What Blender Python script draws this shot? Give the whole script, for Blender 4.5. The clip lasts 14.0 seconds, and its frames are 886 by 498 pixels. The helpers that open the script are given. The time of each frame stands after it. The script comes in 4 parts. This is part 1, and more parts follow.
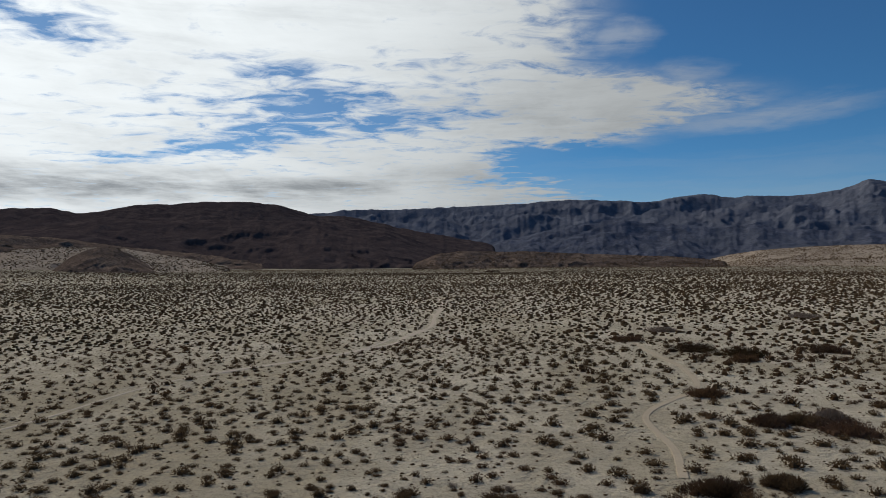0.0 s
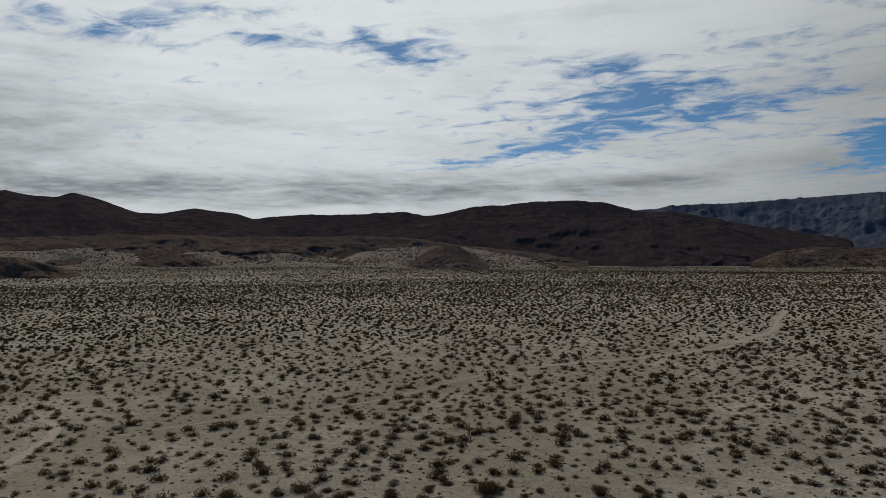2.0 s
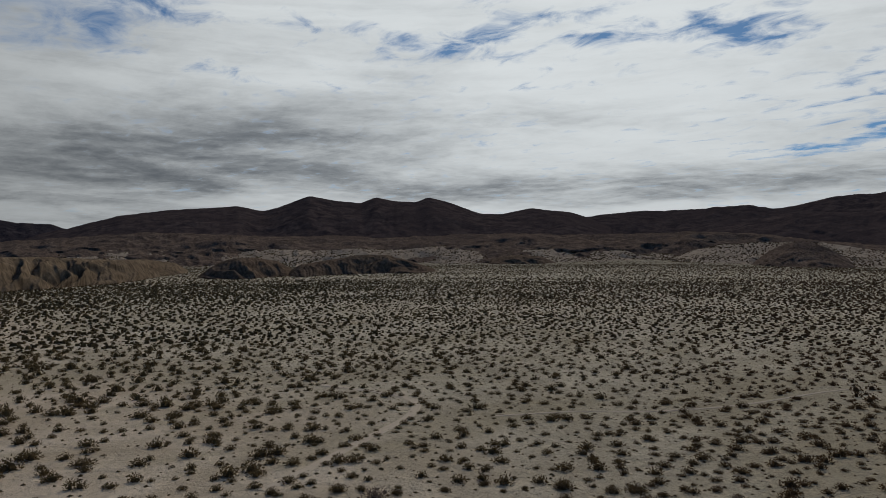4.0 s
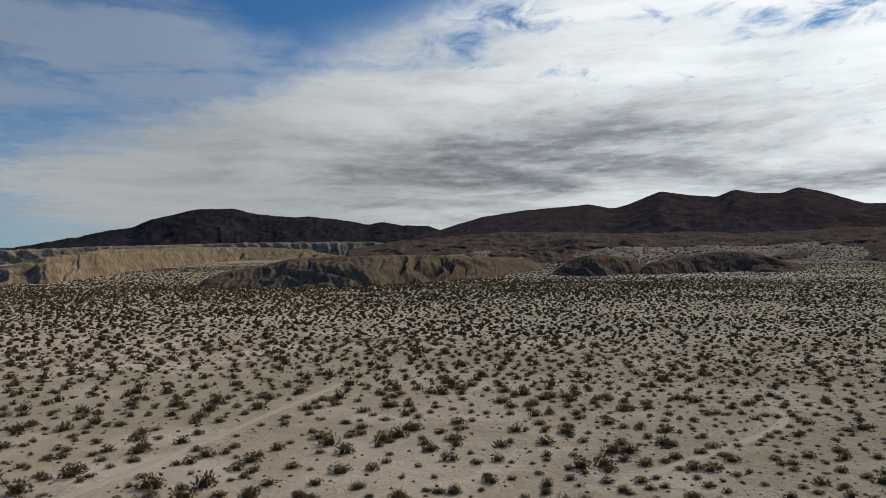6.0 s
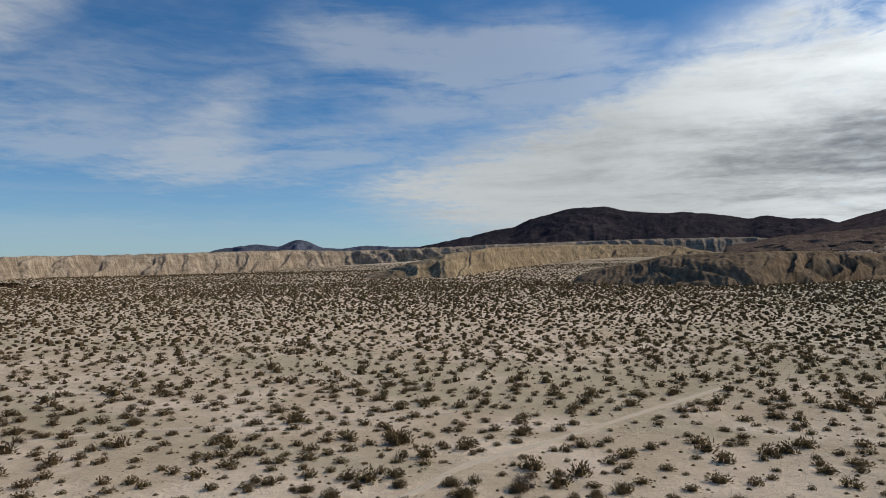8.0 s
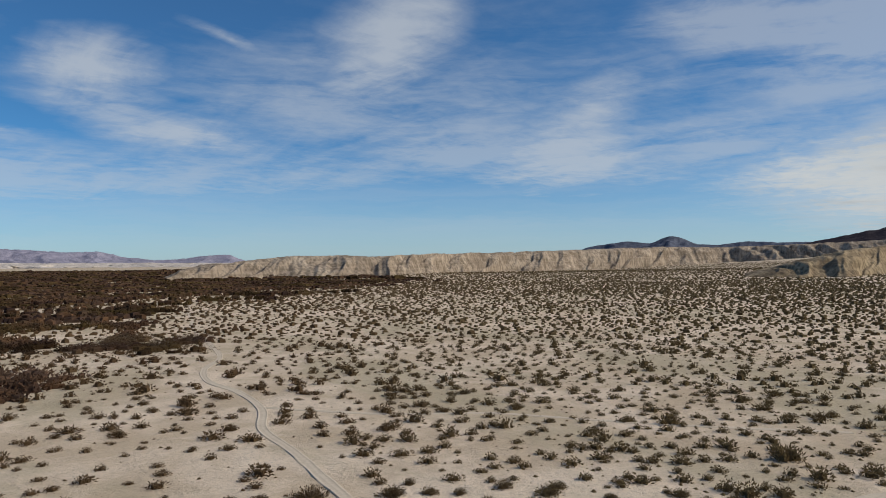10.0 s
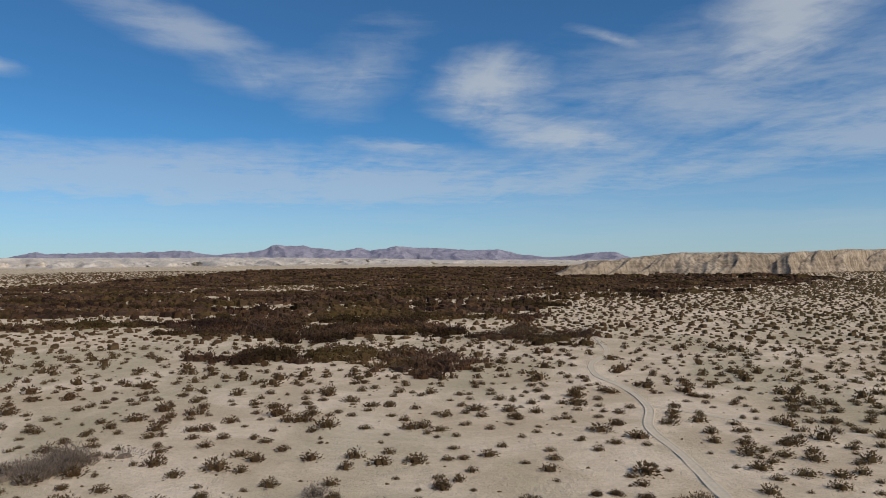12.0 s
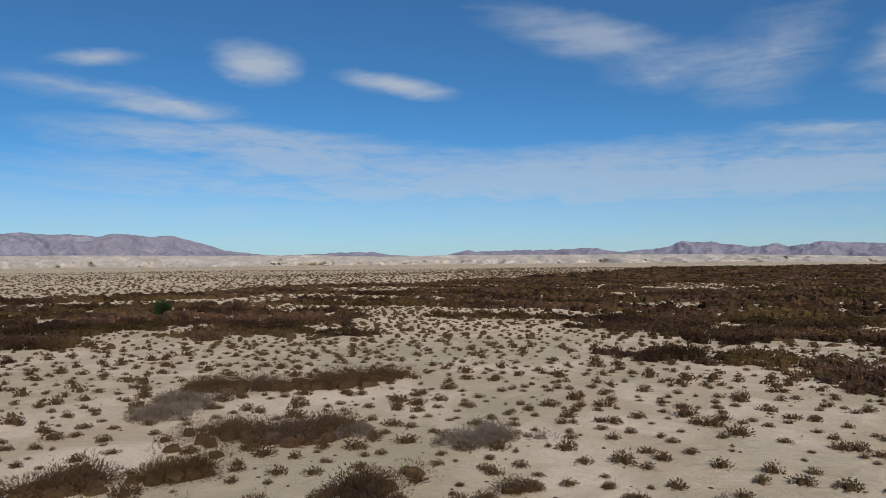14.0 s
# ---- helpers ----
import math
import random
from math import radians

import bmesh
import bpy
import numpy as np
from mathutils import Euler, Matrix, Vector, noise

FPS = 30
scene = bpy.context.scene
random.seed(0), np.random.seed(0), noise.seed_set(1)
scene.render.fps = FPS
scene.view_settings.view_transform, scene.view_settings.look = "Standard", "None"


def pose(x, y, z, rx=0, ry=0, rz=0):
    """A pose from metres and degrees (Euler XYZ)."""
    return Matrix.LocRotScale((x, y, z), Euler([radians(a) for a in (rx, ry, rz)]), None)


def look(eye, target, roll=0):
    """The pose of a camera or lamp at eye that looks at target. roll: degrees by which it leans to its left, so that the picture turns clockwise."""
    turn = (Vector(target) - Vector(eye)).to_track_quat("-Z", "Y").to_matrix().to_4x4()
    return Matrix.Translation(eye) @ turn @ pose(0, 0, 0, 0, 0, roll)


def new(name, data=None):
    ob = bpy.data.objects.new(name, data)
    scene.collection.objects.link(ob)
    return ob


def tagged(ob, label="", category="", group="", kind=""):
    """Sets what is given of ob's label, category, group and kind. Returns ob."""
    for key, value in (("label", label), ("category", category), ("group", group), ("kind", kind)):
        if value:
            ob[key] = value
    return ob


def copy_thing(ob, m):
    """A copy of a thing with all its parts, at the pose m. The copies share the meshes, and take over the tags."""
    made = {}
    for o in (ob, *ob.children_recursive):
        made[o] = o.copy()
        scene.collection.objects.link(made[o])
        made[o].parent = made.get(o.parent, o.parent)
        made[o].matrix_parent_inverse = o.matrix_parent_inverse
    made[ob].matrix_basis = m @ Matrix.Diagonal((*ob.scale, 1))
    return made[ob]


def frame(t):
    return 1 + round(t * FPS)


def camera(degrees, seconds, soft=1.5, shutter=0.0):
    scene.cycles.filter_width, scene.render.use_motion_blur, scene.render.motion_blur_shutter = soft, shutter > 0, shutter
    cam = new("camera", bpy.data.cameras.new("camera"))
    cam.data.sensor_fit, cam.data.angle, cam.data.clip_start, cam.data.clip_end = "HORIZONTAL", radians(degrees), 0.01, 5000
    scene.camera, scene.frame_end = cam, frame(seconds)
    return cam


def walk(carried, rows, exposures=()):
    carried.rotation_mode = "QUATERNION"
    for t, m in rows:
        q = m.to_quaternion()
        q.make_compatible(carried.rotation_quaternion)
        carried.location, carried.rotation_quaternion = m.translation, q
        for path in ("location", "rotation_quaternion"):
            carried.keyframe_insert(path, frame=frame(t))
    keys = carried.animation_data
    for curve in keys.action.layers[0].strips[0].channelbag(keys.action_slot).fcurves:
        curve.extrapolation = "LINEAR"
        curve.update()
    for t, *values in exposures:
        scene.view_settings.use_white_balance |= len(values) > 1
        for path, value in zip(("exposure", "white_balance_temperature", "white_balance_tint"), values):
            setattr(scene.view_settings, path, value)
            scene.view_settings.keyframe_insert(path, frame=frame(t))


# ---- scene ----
cam = camera(63.96, 14.0, soft=0.9)

# The camera hovers 15 m above the plain and only turns, to its left.
EYE_HEIGHT = 15.0
TURN = ((0.0, 0.0), (0.5, 3.93), (1.0, 12.53), (1.5, 19.56), (2.0, 25.88), (2.5, 32.17), (3.0, 38.66), (3.2, 41.33),
        (5.3, 70.64), (5.5, 73.44), (6.0, 80.06), (6.5, 87.14), (7.0, 94.60), (7.5, 102.10), (8.0, 109.43), (8.2, 112.19),
        (10.3, 143.34), (10.5, 146.36), (11.0, 153.71), (11.5, 161.35), (12.0, 169.17), (12.5, 177.20), (13.0, 185.56),
        (13.5, 194.36), (14.0, 201.06))
EXPOSURES = ((0.0, -0.75), (0.5, -0.72), (1.0, -0.95), (2.0, -1.22), (3.2, -1.30), (5.3, -0.98), (6.5, -0.6), (8.2, -0.35), (10.3, -0.28), (12.5, -0.3), (14.0, -0.3))
walk(cam, [(t, pose(0, 0, EYE_HEIGHT, 90.859, 0.465, yaw)) for t, yaw in TURN], EXPOSURES)

# ---- light ----
SUN_AZIMUTH = 42.0     # degrees to the left of the first view
SUN_ELEVATION = 38.0


def bearing(az, r, z=0.0):
    """A place r metres away, az degrees to the left of the first view."""
    a = radians(az)
    return Vector((-math.sin(a) * r, math.cos(a) * r, z))


sun = new("sun", bpy.data.lights.new("sun", "SUN"))
sun.data.energy, sun.data.angle, sun.data.color = 3.35, radians(4.0), (1.0, 0.92, 0.80)
sun.matrix_world = look(bearing(SUN_AZIMUTH, 100 * math.cos(radians(SUN_ELEVATION)), 100 * math.sin(radians(SUN_ELEVATION))), (0, 0, 0))


class Nodes:
    """Short hand for building node trees."""

    def __init__(self, tree):
        self.tree = tree
        tree.nodes.clear()

    def add(self, kind, **settings):
        node = self.tree.nodes.new(kind)
        for key, value in settings.items():
            setattr(node, key, value)
        return node

    def put(self, socket, value):
        if isinstance(value, bpy.types.NodeSocket):
            self.tree.links.new(value, socket)
        elif value is not None:
            if socket.type == "RGBA" and len(value) == 3:
                value = (*value, 1.0)
            socket.default_value = value

    def math(self, op, a, b=None, c=None, clamp=False):
        node = self.add("ShaderNodeMath", operation=op, use_clamp=clamp)
        for socket, value in zip(node.inputs, (a, b, c)):
            self.put(socket, value)
        return node.outputs[0]

    def vec(self, op, a, b=None, out=0):
        node = self.add("ShaderNodeVectorMath", operation=op)
        self.put(node.inputs[0], a)
        self.put(node.inputs[1], b)
        return node.outputs[out]

    def noise(self, vector, scale, detail=4.0, rough=0.55, distort=0.0, out="Factor"):
        node = self.add("ShaderNodeTexNoise")
        self.put(node.inputs["Vector"], vector)
        for key, value in (("Scale", scale), ("Detail", detail), ("Roughness", rough), ("Distortion", distort)):
            node.inputs[key].default_value = value
        return node.outputs[0] if out == "Factor" else node.outputs["Color"]

    def voronoi(self, vector, scale, feature="F1", randomness=1.0, dims="3D"):
        node = self.add("ShaderNodeTexVoronoi", feature=feature, voronoi_dimensions=dims)
        self.put(node.inputs["Vector"], vector)
        node.inputs["Scale"].default_value = scale
        node.inputs["Randomness"].default_value = randomness
        return node.outputs["Distance"]

    def step(self, value, low, high, to_low=0.0, to_high=1.0):
        node = self.add("ShaderNodeMapRange", interpolation_type="SMOOTHSTEP")
        for socket, v in zip(node.inputs, (value, low, high, to_low, to_high)):
            self.put(socket, v)
        return node.outputs[0]

    def mix(self, factor, a, b, blend="MIX"):
        node = self.add("ShaderNodeMix", data_type="RGBA", blend_type=blend)
        self.put(node.inputs[0], factor)
        self.put(node.inputs[6], a)
        self.put(node.inputs[7], b)
        return node.outputs[2]

    def mapping(self, vector, place=(0, 0, 0), turn=(0, 0, 0), scale=(1, 1, 1), kind="TEXTURE"):
        node = self.add("ShaderNodeMapping", vector_type=kind)
        self.put(node.inputs["Vector"], vector)
        node.inputs["Location"].default_value, node.inputs["Rotation"].default_value, node.inputs["Scale"].default_value = place, turn, scale
        return node.outputs[0]

    def bump(self, height, strength, distance):
        node = self.add("ShaderNodeBump")
        self.put(node.inputs["Height"], height)
        node.inputs["Strength"].default_value, node.inputs["Distance"].default_value = strength, distance
        return node.outputs[0]


# ---- sky ----
# Soft cloud patches: azimuth and elevation of the middle, half width and half height, lean, thickness (all angles in degrees).
WISPS = (
    (165.3, 13.9, 7.6, 3.8, 6, 0.66), (158.8, 9.6, 11, 2.8, -7, 0.60), (143, 16.5, 12, 7.0, 45, 0.62), (127, 11.4, 11, 5.2, 28, 0.46),
    (128, 6.8, 22, 3.8, 0, 0.42), (183, 14.2, 8, 2.8, 0, 0.32), (156, 16.9, 5.4, 0.9, -18, 0.42), (215.6, 15.2, 4.8, 2.3, 0, 0.60),
    (204.6, 13.8, 7.2, 1.2, -8, 0.52), (227, 14.6, 5.4, 0.8, 6, 0.5), (229, 12.5, 9.5, 1.5, -4, 0.36), (221, 11.6, 7.5, 1.3, -5, 0.42),
)
BANDS = (
    (110, 4.0, 14, 3.5, 0, 0.6),     (105, 15.5, 11, 4.5, 15, 0.6),     (217, 9.2, 19, 2.0, -2, 0.75), (189, 16.9, 14, 2.4, -15, 0.55), (173, 9.2, 6, 0.8, -3, 0.5), (116, 17.4, 9, 3.0, -5, 0.55),
    (118, 8.2, 15, 3.0, 0, 0.40), (136, 8.6, 11, 2.2, 0, 0.42), (98, 13.6, 9, 3.2, 25, 0.5), (-14, 16.9, 4.2, 2.4, 0, 0.8),
    (-19, 13.9, 4.4, 1.6, 0, 0.6), (-24, 10.4, 12, 1.6, 4, 0.55), (190, 6.2, 60, 3.6, 0, 0.8), (132, 13, 50, 14, 0, 0.26), (106, 13.5, 24, 8, 0, 0.26), (148, 12, 20, 7, 0, 0.28), (176, 15, 10, 5, 40, 0.35),
)
HOLES = (
    (10, 11.8, 20, 5.2, 4, 0.38), (17, 9.0, 10, 1.4, 10, 0.40), (5, 10.8, 10, 1.3, 6, 0.34), (13.5, 14.8, 6, 1.5, -3, 0.40),
    (9.0, 12.6, 6, 1.3, 4, 0.30), (29, 16.6, 8, 2.2, -4, 0.52), (49.5, 17.2, 10, 2.2, 8, 0.46), (38.7, 17.1, 5, 1.2, 3, 0.5),
    (25, 7.6, 4.6, 0.8, 0, 0.36), (77, 17, 9, 2.8, 16, 0.36), (-9, 7.7, 9, 2.3, -8, 0.75), (-4, 6.4, 6, 1.0, 9, 0.42), (46, 19.6, 8, 1.4, -8, 0.3), (62, 18, 9, 2, 0, 0.2),
)
SHADED = ((76, 13.5, 15, 6, 0, 0.26), (79, 6, 15, 6, 0, 0.24), (62, 9.6, 17, 4.4, -3, 0.55), (42, 5.7, 44, 2.0, 0, 0.62), (72, 8.2, 18, 3.4, 0, 0.34), (8, 6.0, 24, 1.5, 2, 0.3), (86, 7.5, 22, 5.0, -4, 0.28), (42, 11, 14, 2.2, 0, 0.2), (64, 15, 16, 3, 0, 0.16), (-8, 12, 12, 3, 0, 0.2))
world = bpy.data.worlds.new("sky")
scene.world = world
world.use_nodes = True
n = Nodes(world.node_tree)
way = n.add("ShaderNodeTexCoord").outputs["Generated"]
sky = n.add("ShaderNodeTexSky", sky_type="NISHITA", sun_disc=False, sun_elevation=radians(SUN_ELEVATION), sun_rotation=radians(-SUN_AZIMUTH),
            altitude=1500, air_density=1.0, dust_density=0.5, ozone_density=2.5)
# azimuth and elevation in degrees, the azimuth counted from 100
turned = n.add("ShaderNodeSeparateXYZ")
n.put(turned.inputs[0], n.mapping(way, turn=(0, 0, radians(100.0)), kind="TEXTURE"))
az = n.math("ADD", n.math("MULTIPLY", n.math("ARCTAN2", n.math("MULTIPLY", turned.outputs[0], -1.0), turned.outputs[1]), 57.29578), 100.0)
el = n.math("MULTIPLY", n.math("ARCSINE", turned.outputs[2]), 57.29578)
# the cloud deck seen in perspective: far clouds draw together towards the horizon
flat = n.add("ShaderNodeSeparateXYZ")
n.put(flat.inputs[0], way)
depth = n.math("ADD", n.math("MAXIMUM", flat.outputs[2], 0.0), 0.07)
deck = n.add("ShaderNodeCombineXYZ")
n.put(deck.inputs[0], n.math("DIVIDE", flat.outputs[0], depth))
n.put(deck.inputs[1], n.math("DIVIDE", flat.outputs[1], depth))
deck = deck.outputs[0]
place = n.add("ShaderNodeCombineXYZ")
ragged = n.noise(deck, 2.2, 5, 0.62, out="Color")
shift = n.add("ShaderNodeSeparateXYZ")
n.put(shift.inputs[0], ragged)
n.put(place.inputs[0], n.math("MULTIPLY_ADD", n.math("SUBTRACT", shift.outputs[0], 0.5), 4.0, az))
n.put(place.inputs[1], n.math("MULTIPLY_ADD", n.math("SUBTRACT", shift.outputs[1], 0.5), 1.5, el))
place = place.outputs[0]


def cover(rows):
    total = None
    for a, e, wide, high, lean, weight in rows:
        ball = n.add("ShaderNodeTexGradient", gradient_type="SPHERICAL")
        n.put(ball.inputs[0], n.mapping(place, (a, e, 0), (0, 0, radians(-lean)), (wide, high, 1)))
        total = n.math("MULTIPLY", ball.outputs["Fac"], weight * 2.0) if total is None else n.math("MULTIPLY_ADD", ball.outputs["Fac"], weight * 2.0, total)
    return total


def centred(value, amount):
    return n.math("MULTIPLY", n.math("SUBTRACT", value, 0.5), amount)


spot = n.add("ShaderNodeSeparateXYZ")
n.put(spot.inputs[0], place)
# the great sheet of cloud: its two slanting edges
over = n.math("SUBTRACT", spot.outputs[1], 5.7)
slant = n.math("ADD", n.math("MULTIPLY", n.math("MAXIMUM", over, 0.0), -2.8), n.math("MULTIPLY", n.math("MINIMUM", over, 0.0), 2.0))
bank = n.math("MULTIPLY", n.step(n.math("SUBTRACT", n.math("ADD", slant, 114.0), spot.outputs[0]), -14.0, 12.0), n.step(n.math("SUBTRACT", spot.outputs[0], n.math("MULTIPLY", n.step(n.math("ABSOLUTE", n.math("SUBTRACT", spot.outputs[1], 11.8)), 0.0, 4.0, 1.0, 0.0), -12.0)), -17.0, -1.0))
streak = n.noise(n.mapping(deck, turn=(0, 0, radians(35)), scale=(1.9, 0.7, 1), kind="POINT"), 1.0, 8, 0.62, 0.6)
ripple = n.noise(n.mapping(deck, turn=(0, 0, radians(-12)), scale=(1.0, 1.4, 1), kind="POINT"), 5.0, 5, 0.62, 0.5)
fibre = n.noise(n.mapping(deck, turn=(0, 0, radians(62)), scale=(2.2, 1.0, 1), kind="POINT"), 0.9, 8, 0.62, 0.8)
billow = n.noise(deck, 0.9, 7, 0.6, 0.4)
layers = n.noise(n.mapping(place, scale=(0.05, 0.62, 1), kind="POINT"), 1.0, 6, 0.62, 0.5)
broken = cover(HOLES)
sheet = n.math("SUBTRACT", n.math("MULTIPLY", bank, 1.15), broken)
rough_edge = n.math("ADD", centred(streak, 1.2), n.math("MULTIPLY", centred(ripple, 1.0), n.step(spot.outputs[0], 68.0, 88.0, 2.9, 0.9)))
sheet = n.step(n.math("MULTIPLY_ADD", rough_edge, n.step(bank, 0.0, 0.6), sheet), -0.12, 1.0)
soft = n.math("ADD", n.math("ADD", centred(fibre, 1.6), centred(billow, 1.6)), n.math("ADD", centred(ripple, 1.0), 0.95))
wisp = n.step(n.math("MULTIPLY", cover(WISPS), soft), 0.03, 1.25, 0.0, 0.70)
band = n.step(n.math("MULTIPLY", cover(BANDS), n.math("ADD", centred(layers, 1.8), n.math("MULTIPLY", soft, 0.95))), 0.0, 1.25, 0.0, 0.50)
low = n.step(n.math("MULTIPLY_ADD", centred(layers, 1.0), 6.0, spot.outputs[1]), 10.0, 0.0, 0.0, 0.45)
veil = n.math("MULTIPLY", bank, n.math("MULTIPLY_ADD", billow, 0.16, 0.04))
haze = n.step(n.math("MULTIPLY", cover(((101, 4.5, 22, 7.0, 0, 0.9), (100, 9, 14, 5, 20, 0.5))), n.math("MULTIPLY_ADD", soft, 0.5, 0.5)), 0.05, 1.0, 0.0, 0.62)
cloud = n.math("MAXIMUM", n.math("MAXIMUM", n.math("MAXIMUM", sheet, haze), veil), n.math("MAXIMUM", n.math("MAXIMUM", wisp, band), low))
# thick parts are grey, thin ones and those near the sun white
shade = n.math("MULTIPLY", cover(SHADED), n.math("ADD", n.math("ADD", centred(billow, 1.3), centred(streak, 0.45)), n.math("ADD", centred(ripple, 0.4), 0.85)))
mottle = n.math("ADD", n.math("ADD", centred(billow, 1.5), centred(layers, 1.1)), n.math("ADD", centred(streak, 0.7), centred(ripple, 0.35)))
shade = n.math("ADD", shade, mottle)
light = n.mix(n.step(n.math("MULTIPLY", shade, 1.25), -0.35, 2.1), (0.925, 0.978, 1.0), (0.20, 0.225, 0.255))
light = n.mix(sheet, (0.88, 0.94, 1.0), light)
sun_way = bearing(SUN_AZIMUTH, math.cos(radians(SUN_ELEVATION)), math.sin(radians(SUN_ELEVATION)))
near_sun = n.step(n.vec("DOT_PRODUCT", way, tuple(sun_way), out=1), 0.5, 0.97)
light = n.mix(1.0, light, n.math("MULTIPLY_ADD", near_sun, 1.02, 0.73), "MULTIPLY")
blue = n.mix(1.0, sky.outputs[0], n.mix(n.step(el, 0.0, 14.0), (0.041, 0.084, 0.120), (0.027, 0.074, 0.106)), "MULTIPLY")
back = n.add("ShaderNodeBackground")
n.put(back.inputs["Color"], n.mix(cloud, blue, light))
back.inputs["Strength"].default_value = 1.0
n.put(n.add("ShaderNodeOutputWorld").inputs[0], back.outputs[0])


# ---- materials ----
def material(name, rough=0.95):
    m = bpy.data.materials.new(name)
    m.use_nodes = True
    k = Nodes(m.node_tree)
    shader = k.add("ShaderNodeBsdfPrincipled")
    shader.inputs["Roughness"].default_value = rough
    shader.inputs["Specular IOR Level"].default_value = 0.0
    k.put(k.add("ShaderNodeOutputMaterial").inputs[0], shader.outputs[0])
    return m, k, shader


def sand_material():
    m, k, s = material("pale_sand")
    p = k.add("ShaderNodeNewGeometry").outputs["Position"]
    xyz = k.add("ShaderNodeSeparateXYZ")
    k.put(xyz.inputs[0], p)
    broad = k.noise(p, 0.012, 5, 0.6)
    patch = k.noise(p, 0.09, 6, 0.62, 0.5)
    grain = k.noise(p, 2.2, 6, 0.7)
    # the wash behind the start is warm silt, the fan ahead of it grey gravel
    warm = k.step(k.math("MULTIPLY_ADD", k.math("SUBTRACT", broad, 0.5), 90.0, k.math("MULTIPLY", xyz.outputs[1], -1.0)), -50.0, 15.0)
    gravel = k.mix(k.step(patch, 0.35, 0.68), (0.528, 0.453, 0.326), (0.718, 0.626, 0.463))
    silt = k.mix(k.step(patch, 0.38, 0.66), (0.57, 0.444, 0.308), (0.775, 0.628, 0.470))
    base = k.mix(warm, gravel, silt)
    # wide tan sheets of finer soil
    tan = k.step(k.noise(k.mapping(p, turn=(0, 0, 0.6), scale=(1.0, 0.45, 1.0), kind="POINT"), 0.045, 6, 0.66, 0.6), 0.45, 0.62, 0.0, 0.72)
    base = k.mix(tan, base, (0.455, 0.380, 0.252))
    # pebbles, clods and dry crust
    stones = k.step(k.voronoi(p, 4.2), 0.14, 0.34, 1.0, 0.0)
    stony = k.step(k.noise(p, 0.3, 4, 0.6), 0.42, 0.60)
    base = k.mix(k.math("MULTIPLY", k.math("MULTIPLY", stones, stony), k.math("MULTIPLY_ADD", warm, -0.35, 0.85)), base, (0.13, 0.10, 0.08))
    calm = k.math("MULTIPLY_ADD", warm, -0.6, 1.0)
    base = k.mix(k.math("MULTIPLY", k.step(grain, 0.46, 0.66, 0.0, 0.5), calm), base, (0.30, 0.245, 0.185))
    speck = k.noise(p, 8.0, 3, 0.7)
    base = k.mix(k.math("MULTIPLY", k.step(speck, 0.57, 0.66, 0.0, 0.75), calm), base, (0.17, 0.135, 0.10))
    # shrub cover too far away to tell single plants
    reach = k.vec("LENGTH", p, out=1)
    dots = k.step(k.math("MULTIPLY_ADD", k.noise(p, 0.02, 3, 0.6), -0.4, k.voronoi(p, 0.28, dims="2D")), 0.08, 0.30, 1.0, 0.0)
    fan_side = k.step(xyz.outputs[1], -320, 60)
    spread = k.math("ADD", k.math("MULTIPLY", dots, 0.25), k.math("MULTIPLY", fan_side, 0.3))
    base = k.mix(k.math("MULTIPLY", spread, k.step(reach, 580, 840)), base, (0.085, 0.070, 0.05))
    k.put(s.inputs["Base Color"], base)
    # low hummocks and wind ripples
    hummock = k.noise(p, 0.42, 5, 0.62, 0.4)
    relief = k.math("MULTIPLY_ADD", hummock, 1.8, k.math("MULTIPLY_ADD", speck, 0.25, k.math("MULTIPLY_ADD", grain, 0.8, patch)))
    k.put(s.inputs["Normal"], k.bump(k.math("MULTIPLY", relief, calm), 0.8, 0.5))
    return m


def track_material(name, dark, pale):
    m, k, s = material(name)
    p = k.add("ShaderNodeNewGeometry").outputs["Position"]
    patch = k.noise(p, 0.5, 5, 0.6)
    base = k.mix(patch, dark, pale)
    base = k.mix(k.step(k.noise(p, 4.0, 5, 0.7), 0.4, 0.7, 0.0, 0.35), base, (0.36, 0.29, 0.22))
    k.put(s.inputs["Base Color"], base)
    k.put(s.inputs["Normal"], k.bump(patch, 0.4, 0.1))
    return m


